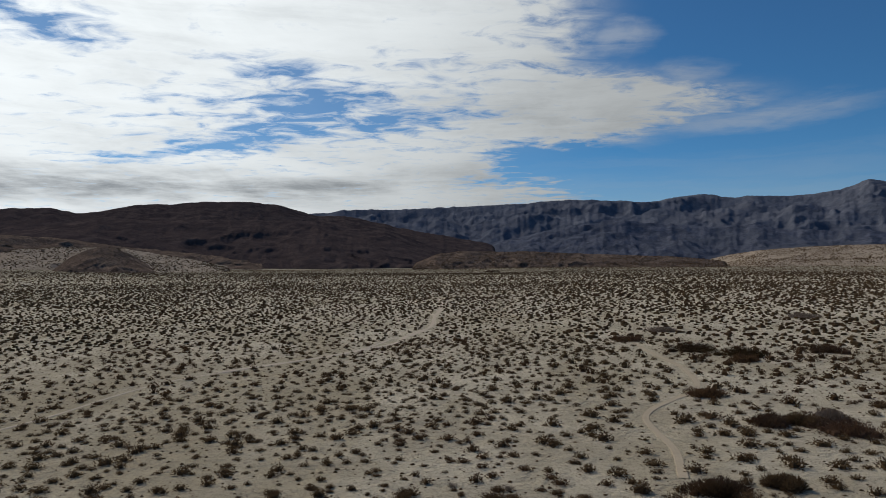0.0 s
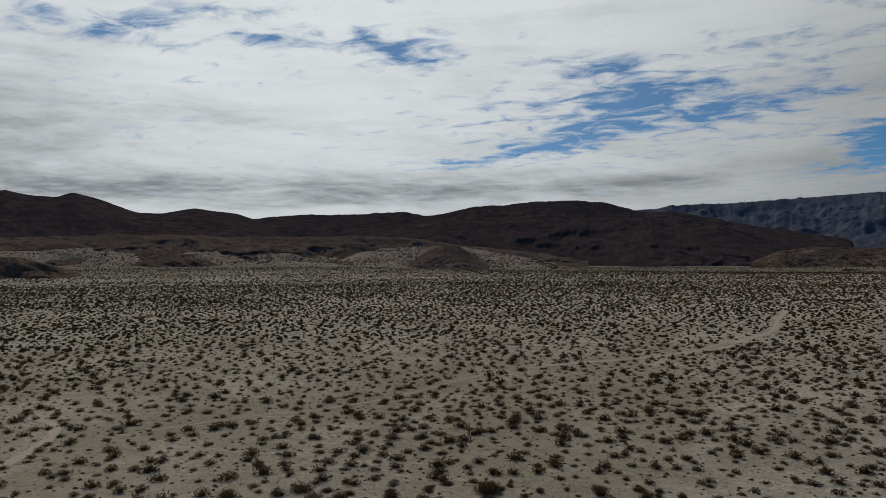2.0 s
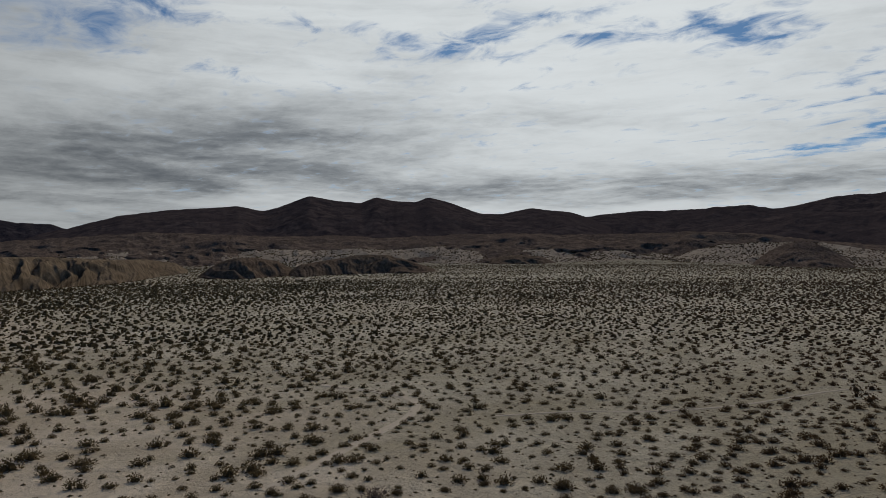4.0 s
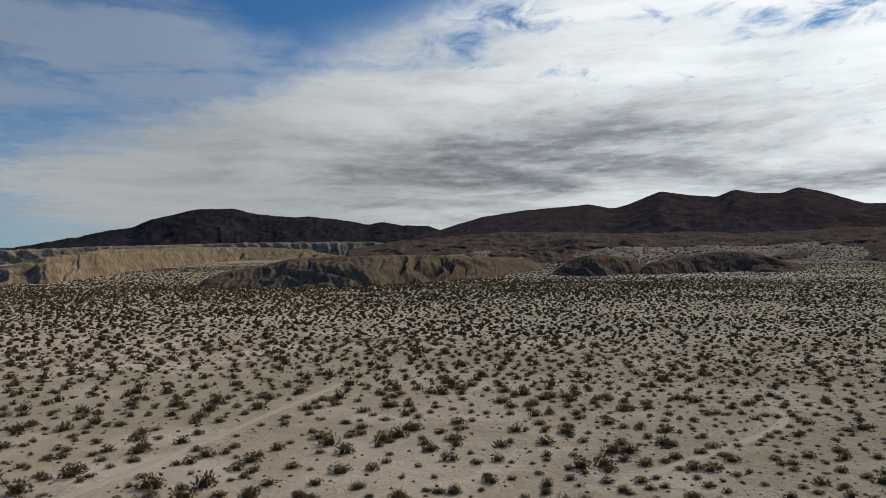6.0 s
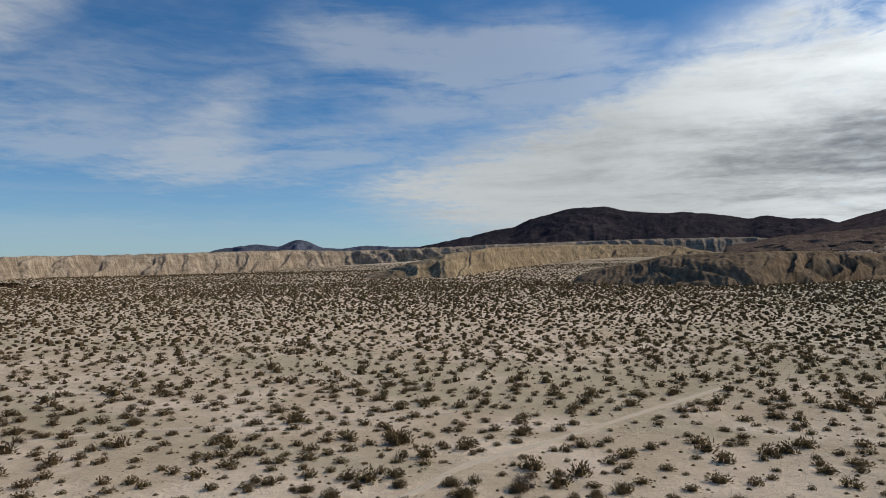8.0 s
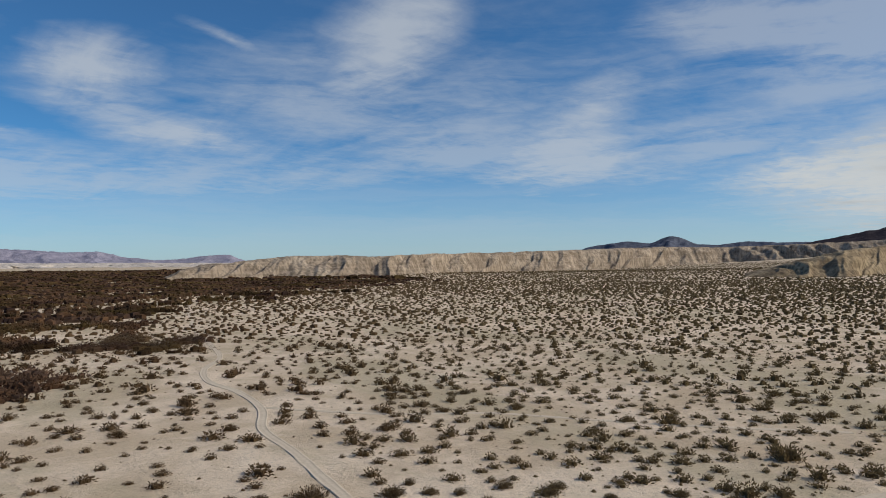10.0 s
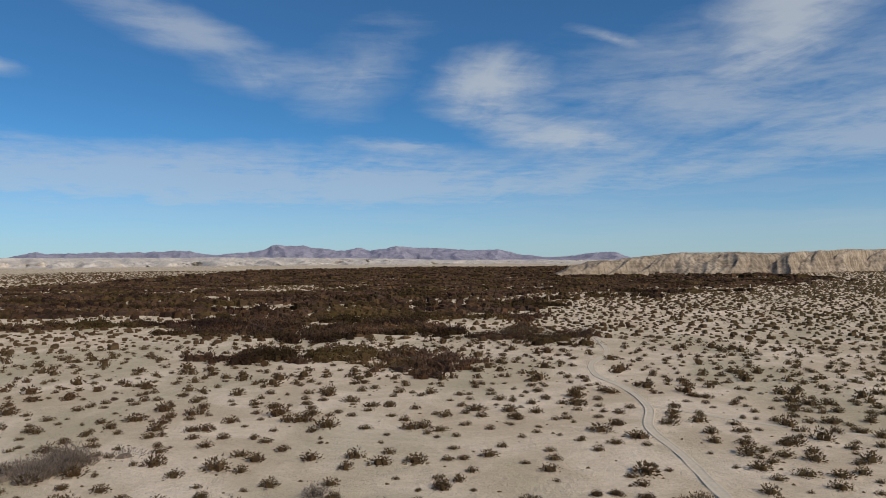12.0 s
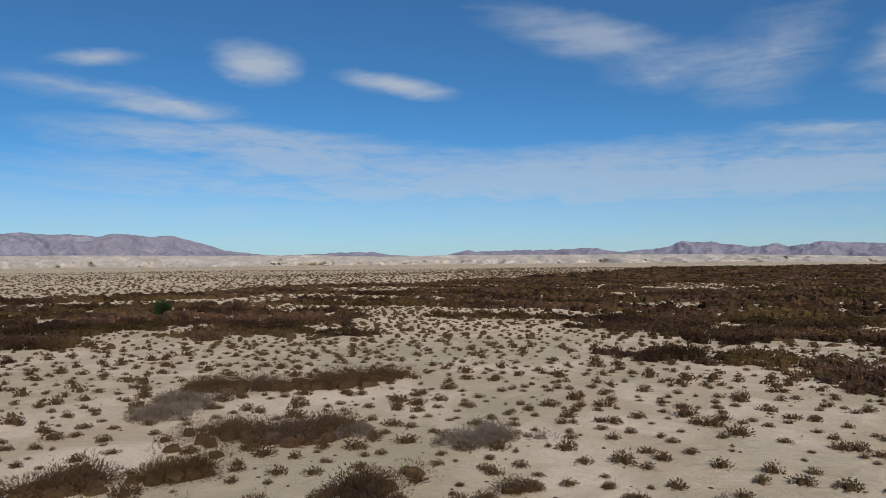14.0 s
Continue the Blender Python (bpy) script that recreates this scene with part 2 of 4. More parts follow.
def rock_material(name, light, dark, stain, scale, speckle=0.0, relief=4.0, strata=0.0, ribs=0.0):
    """Bare hill ground: light crests, dark slopes, stained patches and, on some, scattered shrubs too small to tell apart."""
    m, k, s = material(name)
    p = k.add("ShaderNodeNewGeometry").outputs["Position"]
    big = k.noise(p, 0.35 * scale, 5, 0.6, 0.4)
    mid = k.noise(p, 2.2 * scale, 6, 0.65, 0.3)
    fine = k.noise(p, 11.0 * scale, 5, 0.7)
    base = k.mix(k.step(mid, 0.36, 0.66), dark, light)
    base = k.mix(k.step(big, 0.44, 0.68, 0.0, 0.85), base, stain)
    if strata:
        z = k.add("ShaderNodeSeparateXYZ")
        k.put(z.inputs[0], p)
        band = k.noise(k.mapping(p, scale=(0.01, 0.01, 0.5), kind="POINT"), 1.0, 3, 0.6)
        base = k.mix(k.step(band, 0.42, 0.6, 0.0, strata), base, light)
    if ribs:
        # darker streaks that run down the slope
        run = k.noise(k.mapping(p, scale=(0.16, 0.16, 0.02), kind="POINT"), 1.0, 5, 0.62, 0.4)
        base = k.mix(k.step(run, 0.44, 0.62, 0.0, ribs), base, tuple(0.7 * c for c in dark))
    base = k.mix(k.step(fine, 0.4, 0.75, 0.0, 0.4), base, tuple(0.45 * c for c in dark))
    if speckle:
        dots = k.step(k.math("MULTIPLY_ADD", k.noise(p, 0.02, 3, 0.6), -0.4, k.voronoi(p, 0.28, dims="2D")), 0.02, 0.24, 1.0, 0.0)
        base = k.mix(k.math("MULTIPLY", dots, speckle), base, (0.05, 0.042, 0.03))
    k.put(s.inputs["Base Color"], base)
    k.put(s.inputs["Normal"], k.bump(k.math("MULTIPLY_ADD", fine, 0.35, mid), 0.9, relief))
    return m


def plant_material(name, tones, per_thing=False, patchy=0.0, fan_tone=None):
    """Small dry leaves and twigs; whole plants differ in tone, and each leaf a little."""
    m, k, s = material(name, 0.8)
    geo = k.add("ShaderNodeNewGeometry")
    p = geo.outputs["Position"]
    whole = k.add("ShaderNodeObjectInfo").outputs["Random"] if per_thing else k.step(k.noise(p, 0.22, 3, 0.7), 0.3, 0.7)
    base = k.mix(whole, tones[0], tones[1])
    base = k.mix(k.step(k.noise(p, 0.03, 3, 0.6), 0.45, 0.62), base, tones[2])
    base = k.mix(k.math("MULTIPLY", geo.outputs["Random Per Island"], 0.5), base, tones[3])
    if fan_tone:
        # leaf colour goes paler and more olive towards the fan's bearing
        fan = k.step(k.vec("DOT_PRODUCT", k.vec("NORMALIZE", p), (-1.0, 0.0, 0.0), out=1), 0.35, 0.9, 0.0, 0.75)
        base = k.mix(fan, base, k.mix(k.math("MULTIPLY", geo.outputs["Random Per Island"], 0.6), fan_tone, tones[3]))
    if patchy:
        stand = k.step(k.noise(k.mapping(p, scale=(0.6, 1.0, 0.2), kind="POINT"), 0.055, 4, 0.6), 0.36, 0.64)
        base = k.mix(1.0, base, k.mix(stand, (1 - patchy, 1 - patchy, 1 - 0.9 * patchy), (1 + patchy, 1 + patchy, 1 + 0.8 * patchy)), "MULTIPLY")
    k.put(s.inputs["Base Color"], base)
    # thin leaves let some light through
    glow = k.add("ShaderNodeBsdfTranslucent")
    k.put(glow.inputs["Color"], base)
    both = k.add("ShaderNodeMixShader")
    both.inputs[0].default_value = 0.35
    k.put(both.inputs[1], s.outputs[0])
    k.put(both.inputs[2], glow.outputs[0])
    for node in m.node_tree.nodes:
        if node.type == "OUTPUT_MATERIAL":
            k.put(node.inputs[0], both.outputs[0])
    return m


SAND = sand_material()
TAN_TRACK = track_material("trodden_tan_soil", (0.45, 0.365, 0.255), (0.55, 0.455, 0.33))
TRACK = track_material("packed_sand", (0.58, 0.475, 0.355), (0.68, 0.575, 0.44))
# grey granite with the blue of distance haze put into its colour
HAZY_GRANITE = rock_material("haze_blue_granite", (0.160, 0.172, 0.208), (0.106, 0.117, 0.150), (0.126, 0.134, 0.164), 0.006, relief=15.0)
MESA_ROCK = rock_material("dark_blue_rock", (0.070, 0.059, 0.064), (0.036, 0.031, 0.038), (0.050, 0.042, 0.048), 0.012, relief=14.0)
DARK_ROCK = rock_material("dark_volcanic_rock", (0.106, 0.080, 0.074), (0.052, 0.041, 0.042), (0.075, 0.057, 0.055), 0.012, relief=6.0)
BROWN_HILL = rock_material("brown_hill_soil", (0.265, 0.192, 0.145), (0.120, 0.086, 0.069), (0.162, 0.117, 0.092), 0.03, 0.5, relief=4.0)
BADLAND = rock_material("tan_clay_badland", (0.50, 0.405, 0.305), (0.225, 0.172, 0.125), (0.29, 0.224, 0.163), 0.035, 0.35, relief=1.1, strata=0.3, ribs=0.22)
TAN_CLAY = rock_material("yellow_tan_clay", (0.455, 0.352, 0.222), (0.205, 0.152, 0.099), (0.275, 0.205, 0.132), 0.035, 0.4, relief=1.1, strata=0.3, ribs=0.25)
DARK_MOUND = rock_material("brown_clay_mound", (0.325, 0.240, 0.158), (0.162, 0.117, 0.079), (0.215, 0.156, 0.104), 0.07, 0.4, relief=0.9, ribs=0.35)
KNOLL = rock_material("dark_clay_knoll", (0.26, 0.182, 0.126), (0.12, 0.084, 0.060), (0.175, 0.124, 0.088), 0.07, 0.35, relief=0.8, ribs=0.3)
PALE_CLAY = rock_material("pale_clay", (0.70, 0.62, 0.54), (0.50, 0.43, 0.37), (0.63, 0.55, 0.47), 0.012, relief=6.0)
# lilac and blue of these two far rocks: air haze painted into them
HAZE_LILAC_ROCK = rock_material("haze_lilac_rock", (0.37, 0.345, 0.41), (0.24, 0.23, 0.29), (0.30, 0.28, 0.335), 0.006, relief=10.0)
HAZE_BLUE_ROCK = rock_material("haze_blue_rock", (0.14, 0.15, 0.19), (0.075, 0.085, 0.115), (0.105, 0.115, 0.145), 0.008, relief=12.0)
RISE = rock_material("shrubby_pale_rise", (0.50, 0.405, 0.305), (0.34, 0.27, 0.20), (0.41, 0.326, 0.245), 0.03, 0.25, relief=1.0)
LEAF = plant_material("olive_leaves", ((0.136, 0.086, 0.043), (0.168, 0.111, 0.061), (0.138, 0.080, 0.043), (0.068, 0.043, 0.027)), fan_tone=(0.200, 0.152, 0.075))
STEM = plant_material("grey_brown_stems", ((0.14, 0.105, 0.075), (0.18, 0.14, 0.105), (0.15, 0.11, 0.085), (0.08, 0.06, 0.045)), True)
DRY = plant_material("dry_grey_twigs", ((0.24, 0.185, 0.145), (0.28, 0.22, 0.175), (0.25, 0.19, 0.15), (0.15, 0.115, 0.092)), True)
BROWN = plant_material("brown_thicket_leaves", ((0.142, 0.076, 0.040), (0.092, 0.061, 0.051), (0.104, 0.070, 0.029), (0.050, 0.031, 0.023)), patchy=0.55)
GREEN = plant_material("green_tree_leaves", ((0.045, 0.072, 0.03), (0.056, 0.082, 0.034), (0.05, 0.074, 0.03), (0.028, 0.046, 0.02)), True)


# ---- numbers for land forms ----
def lattice(ix, iy, seed):
    h = (ix.astype(np.int64) * 374761393 + iy.astype(np.int64) * 668265263 + seed * 1442695041) & 0xFFFFFFFF
    h = ((h ^ (h >> 13)) * 1274126177) & 0xFFFFFFFF
    return ((h ^ (h >> 16)) & 0xFFFF) / 65535.0


def value_noise(x, y, seed=0):
    x, y = np.asarray(x, float), np.asarray(y, float)
    ix, iy = np.floor(x), np.floor(y)
    fx, fy = x - ix, y - iy
    fx, fy = fx * fx * fx * (fx * (fx * 6 - 15) + 10), fy * fy * fy * (fy * (fy * 6 - 15) + 10)
    a, b = lattice(ix, iy, seed), lattice(ix + 1, iy, seed)
    c, d = lattice(ix, iy + 1, seed), lattice(ix + 1, iy + 1, seed)
    return (a + (b - a) * fx) * (1 - fy) + (c + (d - c) * fx) * fy


def fbm(x, y, seed=0, octaves=4, gain=0.5):
    total, weight, size = 0.0, 0.0, 1.0
    for i in range(octaves):
        total = total + size * value_noise(x * 2.03 ** i, y * 2.03 ** i, seed + i * 17)
        weight += size
        size *= gain
    return total / weight


def ridged(x, y, seed=0, octaves=3, gain=0.5):
    """0 in the gullies, 1 on the spurs between them."""
    total, weight, size = 0.0, 0.0, 1.0
    for i in range(octaves):
        total = total + size * (1 - np.abs(2 * value_noise(x * 2.1 ** i, y * 2.1 ** i, seed + i * 31) - 1))
        weight += size
        size *= gain
    return total / weight


def smooth(v, low, high):
    t = np.clip((v - low) / (high - low), 0, 1)
    return t * t * (3 - 2 * t)


def ground_z(x, y):
    """The plain: faint swells, and a fan that climbs towards the hills on the sunny side."""
    x, y = np.asarray(x, float), np.asarray(y, float)
    r = np.hypot(x, y)
    az = np.degrees(np.arctan2(-x, y))
    swell = (fbm(x / 60.0, y / 60.0, 5, 2) - 0.5) * 0.9 * smooth(r, 15, 120) * (1 - smooth(r, 240, 430))
    side = smooth(az, 12, 40) * (1 - smooth(az, 95, 130))
    fan = 0.030 * np.maximum(r - 560, 0) * side * (1 - 0.5 * smooth(r, 1500, 2600))
    return swell + fan + (value_noise(x / 210.0, y / 210.0, 8) - 0.5) * 3.0 * smooth(r, 350, 1000)


def mesh_from(name, verts, faces, material, shade=True):
    """A mesh from arrays of vertices and of equal-sided faces."""
    me = bpy.data.meshes.new(name)
    verts, faces = np.asarray(verts, np.float32), np.asarray(faces, np.int32)
    count, sides = faces.shape
    me.vertices.add(len(verts))
    me.vertices.foreach_set("co", verts.ravel())
    me.loops.add(count * sides)
    me.loops.foreach_set("vertex_index", faces.ravel())
    me.polygons.add(count)
    me.polygons.foreach_set("loop_start", np.arange(0, count * sides, sides, dtype=np.int32))
    me.polygons.foreach_set("use_smooth", np.full(count, shade))
    me.update(calc_edges=True)
    me.materials.append(material)
    return me


def grid_faces(rows, cols):
    i = np.arange(rows - 1)[:, None] * cols + np.arange(cols - 1)[None, :]
    return np.stack([i, i + 1, i + cols + 1, i + cols], -1).reshape(-1, 4)


# ---- the ground ----
def build_ground():
    az = np.concatenate([np.arange(-38, 240, 1.5), np.linspace(240, 322, 30)])
    r = np.concatenate([[0.0, 4.0, 9.0], 14.0 * 1.022 ** np.arange(0, 280)])
    r = r[r < 4900]
    a, rr = np.meshgrid(np.radians(az), r)
    x, y = -np.sin(a) * rr, np.cos(a) * rr
    faces = grid_faces(len(r), len(az))[:, ::-1]
    return tagged(new("ground", mesh_from("ground", np.stack([x, y, ground_z(x, y)], -1).reshape(-1, 3), faces, SAND)),
                  "pale sandy desert plain with gravel, silt and shrub cover", "ground", kind="structure")


build_ground()


# ---- hills ----
def saw(u):
    """A row of even spurs: 1 on each crest, 0 in each gully."""
    return np.abs(2 * (u - np.floor(u)) - 1)


def along(table, az):
    """A distance that is one number, or changes with the azimuth."""
    if isinstance(table, (int, float)):
        return np.full(len(az), float(table))
    knots = np.array(sorted(table), float)
    width = max(3, int(2.4 / (az[1] - az[0])) | 1)
    bell = np.hanning(width + 2)[1:-1]
    return np.convolve(np.pad(np.interp(az, knots[:, 0], knots[:, 1]), width // 2, mode="edge"), bell / bell.sum(), "valid")


def hill_range(name, label, category, crest, near, deep, back, rock, spurs=(40.0, 0.3, 1.0), shape=1.0, step=0.12, rows=44, seed=1, jag=0.0, kind="structure", taper=0.4, nose=0.06, peaks=0.0, bluff=False):
    """A range whose foot stands at `near` metres, with its crest `deep` metres behind and its back `back` metres behind that.
    crest: azimuth in degrees and the angle above the eye's level at which its peaks and saddles stand.
    spurs: their spacing in metres, how far the gullies run back into the slope (share of its depth) and how straight they run down it.
    peaks: how much lesser summits and side ridges stand out of the slope. bluff: a steep face under a flat top."""
    knots = np.array(sorted(crest), float)
    az = np.arange(knots[0, 0], knots[-1, 0] + step, step)
    line = np.convolve(np.pad(np.interp(az, knots[:, 0], knots[:, 1]), 2, mode="edge"), np.ones(5) / 5, "valid")
    foot = along(near, az)
    far = foot + deep
    size, cut, straight = spurs
    arc = np.cumsum(np.r_[0, np.radians(np.diff(az)) * far[1:]])
    teeth = jag * (fbm(arc / size * 3.0, arc * 0, seed + 3, 5, 0.62) - 0.5) * 2.2
    line = line + np.degrees(teeth / far)
    v = np.concatenate([np.linspace(0, 1, rows), 1 + np.linspace(0.08, 1, 10)])
    A, V = np.meshgrid(az, v)
    S, N, F = (np.broadcast_to(q, A.shape) for q in (arc, foot, far))
    front = np.minimum(V, 1.0)
    D = deep * front
    # gullies bend on their way down; fine rills lie between them
    bend = fbm(S / size * 0.33, D / size * 0.55, seed + 4, 4) - 0.5
    U, W = S / size, D / size / straight
    if bluff:
        main = saw(U + bend * 4.5)
        broad = fbm(U * 0.3, W * 0.2, seed + 5, 2)
        rills = 0.6 * saw(U * 2.7 + bend * 7.0 + 0.3) + 0.4 * saw(U * 6.3 + bend * 11.0)
        spur = 0.52 * smooth(broad, 0.25, 0.75) + 0.42 * main * (0.3 + 1.1 * value_noise(U * 0.6, U * 0, seed + 15)) + rills * 0.12
    else:
        main = ridged(U + bend * 1.6, W + bend, seed, 4, 0.5)
        rills = ridged(U * 3.1 + bend, W * 2.6 + bend, seed + 40, 3, 0.55)
        spur = np.clip((main - 0.3) / 0.6, 0, 1) * 0.75 + rills * 0.25
    wander = (fbm(S / (size * 2.5), V * 0.0, seed + 9, 3) - 0.5) * 0.3 * deep
    R = np.where(V <= 1, N + wander * (1 - front) + (F - N) * front, F + back * (V - 1))
    R = R - (spur - 0.5) * deep * nose * (1 - front) ** 0.8 * (V <= 1)
    X, Y = -np.sin(np.radians(A)) * R, np.cos(np.radians(A)) * R
    base = ground_z(X, Y) - 1.5
    q = front * (1 + cut) - cut * (1 - spur) * (1 if bluff else 1 - 0.75 * front ** 3)
    if bluff:
        # an apron of wash, an even slope and a rounded brow
        slope_ = np.clip((q - 0.02) / 0.92, 0, 1.3)
        rise = np.where(slope_ < 0.75, slope_, 0.75 + 0.25 * (1 - np.exp(-(slope_ - 0.75) / 0.25)))
        rise = rise ** shape - 0.025 * (1 - rills) * smooth(slope_, 0.1, 0.4) * (1 - smooth(slope_, 0.8, 1.2))
    else:
        rise = np.clip(q, 0, 1.1) ** shape
        hump = ridged(X / (size * 2.4) + bend, Y / (size * 2.4) + bend, seed + 60, 5, 0.5) - 0.55
        rise = rise + peaks * hump * smooth(front, 0.05, 0.4) * (1 - smooth(front, 0.75, 1.0))
        rise = np.maximum(rise, 0.0)
    rise = rise - 0.02 * (1 - smooth(front, 0.0, 0.1))
    # the skyline of each bearing stands where the crest says
    level = np.tan(np.radians(line))[None, :]
    shown = (V <= 1) & (rise > 0.3)
    scale = np.where(shown, (EYE_HEIGHT + level * R - base) / np.maximum(rise, 0.3), 1e9).min(0)
    scale = np.maximum(scale, 0.5)[None, :]
    Z = base + scale * rise
    T = Z[rows - 1][None, :]
    Z = np.where(V > 1, T + (base - 2 - T) * np.maximum(V - 1, 0) ** 1.3, Z)
    end = smooth(A, az[0], az[0] + taper) * (1 - smooth(A, az[-1] - taper, az[-1]))
    Z = base - 1 + (Z - base + 1) * end
    faces = grid_faces(len(v), len(az))[:, ::-1]
    return tagged(new(name, mesh_from(name, np.stack([X, Y, Z], -1).reshape(-1, 3), faces, rock)), label, category, kind=kind)


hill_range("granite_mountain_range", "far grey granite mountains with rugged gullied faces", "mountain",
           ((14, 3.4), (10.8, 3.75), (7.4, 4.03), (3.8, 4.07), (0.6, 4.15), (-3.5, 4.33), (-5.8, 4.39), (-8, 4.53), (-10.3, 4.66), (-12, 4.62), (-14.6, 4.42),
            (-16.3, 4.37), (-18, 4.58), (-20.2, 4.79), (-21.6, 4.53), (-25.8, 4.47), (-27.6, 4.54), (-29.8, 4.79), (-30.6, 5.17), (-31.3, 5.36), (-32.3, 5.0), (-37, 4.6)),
           3250, 1150, 350, HAZY_GRANITE, spurs=(260.0, 0.2, 1.3), seed=21, jag=9.0, rows=58, step=0.1, shape=1.05, peaks=0.5)
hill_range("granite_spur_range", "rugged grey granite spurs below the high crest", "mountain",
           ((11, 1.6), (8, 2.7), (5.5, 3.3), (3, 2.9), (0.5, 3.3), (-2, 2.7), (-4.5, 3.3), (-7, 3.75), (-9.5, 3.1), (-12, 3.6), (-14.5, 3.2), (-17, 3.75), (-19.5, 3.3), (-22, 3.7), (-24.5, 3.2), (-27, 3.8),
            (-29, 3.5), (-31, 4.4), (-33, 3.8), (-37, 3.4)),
           3000, 750, 300, HAZY_GRANITE, spurs=(190.0, 0.22, 1.3), seed=24, jag=16.0, rows=56, shape=1.0, peaks=0.5)
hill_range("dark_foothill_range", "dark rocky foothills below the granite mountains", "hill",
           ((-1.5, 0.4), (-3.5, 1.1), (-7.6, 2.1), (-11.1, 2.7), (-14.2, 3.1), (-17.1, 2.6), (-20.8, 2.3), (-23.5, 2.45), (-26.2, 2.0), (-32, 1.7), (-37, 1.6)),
           2650, 600, 300, HAZE_BLUE_ROCK, spurs=(170.0, 0.25, 1.2), seed=33, jag=10.0, peaks=0.35)
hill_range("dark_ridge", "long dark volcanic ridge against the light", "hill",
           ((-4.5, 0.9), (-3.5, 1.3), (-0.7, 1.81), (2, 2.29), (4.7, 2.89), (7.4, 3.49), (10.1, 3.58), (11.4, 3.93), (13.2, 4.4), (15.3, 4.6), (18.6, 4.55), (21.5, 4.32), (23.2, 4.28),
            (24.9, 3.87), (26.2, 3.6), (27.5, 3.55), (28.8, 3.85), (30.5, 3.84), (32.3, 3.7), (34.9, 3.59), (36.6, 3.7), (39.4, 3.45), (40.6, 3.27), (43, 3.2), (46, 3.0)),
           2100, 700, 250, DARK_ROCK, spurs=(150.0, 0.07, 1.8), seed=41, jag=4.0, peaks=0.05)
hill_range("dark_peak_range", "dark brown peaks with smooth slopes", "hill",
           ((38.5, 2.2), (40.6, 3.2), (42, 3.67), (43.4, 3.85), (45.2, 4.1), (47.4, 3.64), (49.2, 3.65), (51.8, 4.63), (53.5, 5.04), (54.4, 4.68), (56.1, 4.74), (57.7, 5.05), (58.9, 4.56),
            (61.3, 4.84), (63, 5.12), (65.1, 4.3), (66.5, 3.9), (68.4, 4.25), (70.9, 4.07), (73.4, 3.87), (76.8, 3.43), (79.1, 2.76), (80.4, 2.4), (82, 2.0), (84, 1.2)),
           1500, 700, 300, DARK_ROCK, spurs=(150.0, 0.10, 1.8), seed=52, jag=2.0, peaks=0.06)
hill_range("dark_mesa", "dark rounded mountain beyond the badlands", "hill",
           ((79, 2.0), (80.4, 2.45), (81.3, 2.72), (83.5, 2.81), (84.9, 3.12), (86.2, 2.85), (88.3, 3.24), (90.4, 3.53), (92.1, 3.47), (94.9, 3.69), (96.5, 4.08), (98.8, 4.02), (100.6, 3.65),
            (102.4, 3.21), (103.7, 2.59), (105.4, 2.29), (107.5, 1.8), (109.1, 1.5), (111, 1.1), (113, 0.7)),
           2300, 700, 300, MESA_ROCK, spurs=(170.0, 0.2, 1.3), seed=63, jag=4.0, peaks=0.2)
hill_range("haze_blue_hill_range", "distant hills with one round summit, tinted blue for haze", "hill",
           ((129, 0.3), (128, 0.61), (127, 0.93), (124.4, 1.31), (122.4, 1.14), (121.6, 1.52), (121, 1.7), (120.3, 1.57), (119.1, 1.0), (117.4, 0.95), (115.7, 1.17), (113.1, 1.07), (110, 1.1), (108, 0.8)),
           3700, 600, 400, HAZE_BLUE_ROCK, spurs=(150.0, 0.4, 2.0), seed=71, jag=4.0, peaks=0.3)
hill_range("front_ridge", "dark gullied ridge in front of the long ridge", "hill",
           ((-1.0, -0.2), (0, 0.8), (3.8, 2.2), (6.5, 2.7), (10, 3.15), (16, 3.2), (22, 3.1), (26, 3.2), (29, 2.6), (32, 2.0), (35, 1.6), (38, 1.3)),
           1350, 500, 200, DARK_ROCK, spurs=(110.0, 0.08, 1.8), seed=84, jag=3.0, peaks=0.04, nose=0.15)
hill_range("low_hill_range", "low brown dissected hills with sparse shrubs", "hill",
           ((14, 0.0), (20, 0.7), (24, 1.1), (28, 1.7), (33, 2.0), (38, 1.9), (43, 1.9), (47, 2.1), (52, 2.0), (57, 1.8), (61, 2.0), (66, 1.9), (70, 2.1), (75, 2.2), (79, 1.9), (84, 1.5), (88, 0.8)),
           ((14, 1250), (30, 1050), (50, 900), (70, 850), (88, 950)), 300, 200, BROWN_HILL, spurs=(60.0, 0.14, 1.4), seed=95, jag=2.0, rows=48, peaks=0.45, nose=0.2)
hill_range("long_bluff", "long eroded tan clay bluff with gullied face", "bluff",
           ((161, -1.5), (159.1, -0.67), (157.8, -0.24), (155.2, -0.09), (153.5, 0.16), (150.8, 0.37), (146.3, 0.38), (143.3, 0.31), (139.4, 0.46), (133.6, 0.54), (127.9, 0.7), (121.8, 0.84),
            (117.2, 0.75), (113.6, 0.87), (111, 0.95), (106, 1.15), (100, 1.3), (95, 1.45), (90, 1.5), (86, 1.5), (83, 1.2)),
           ((161, 575), (152, 620), (143, 670), (138, 790), (133, 900), (129, 980), (125, 1060), (121, 1200), (117, 1300), (105, 1350), (85, 1400)), 62, 260, BADLAND, nose=0.3, spurs=(40.0, 0.85, 3.4), shape=1.0, seed=104, step=0.08, rows=38, jag=1.4, bluff=True)
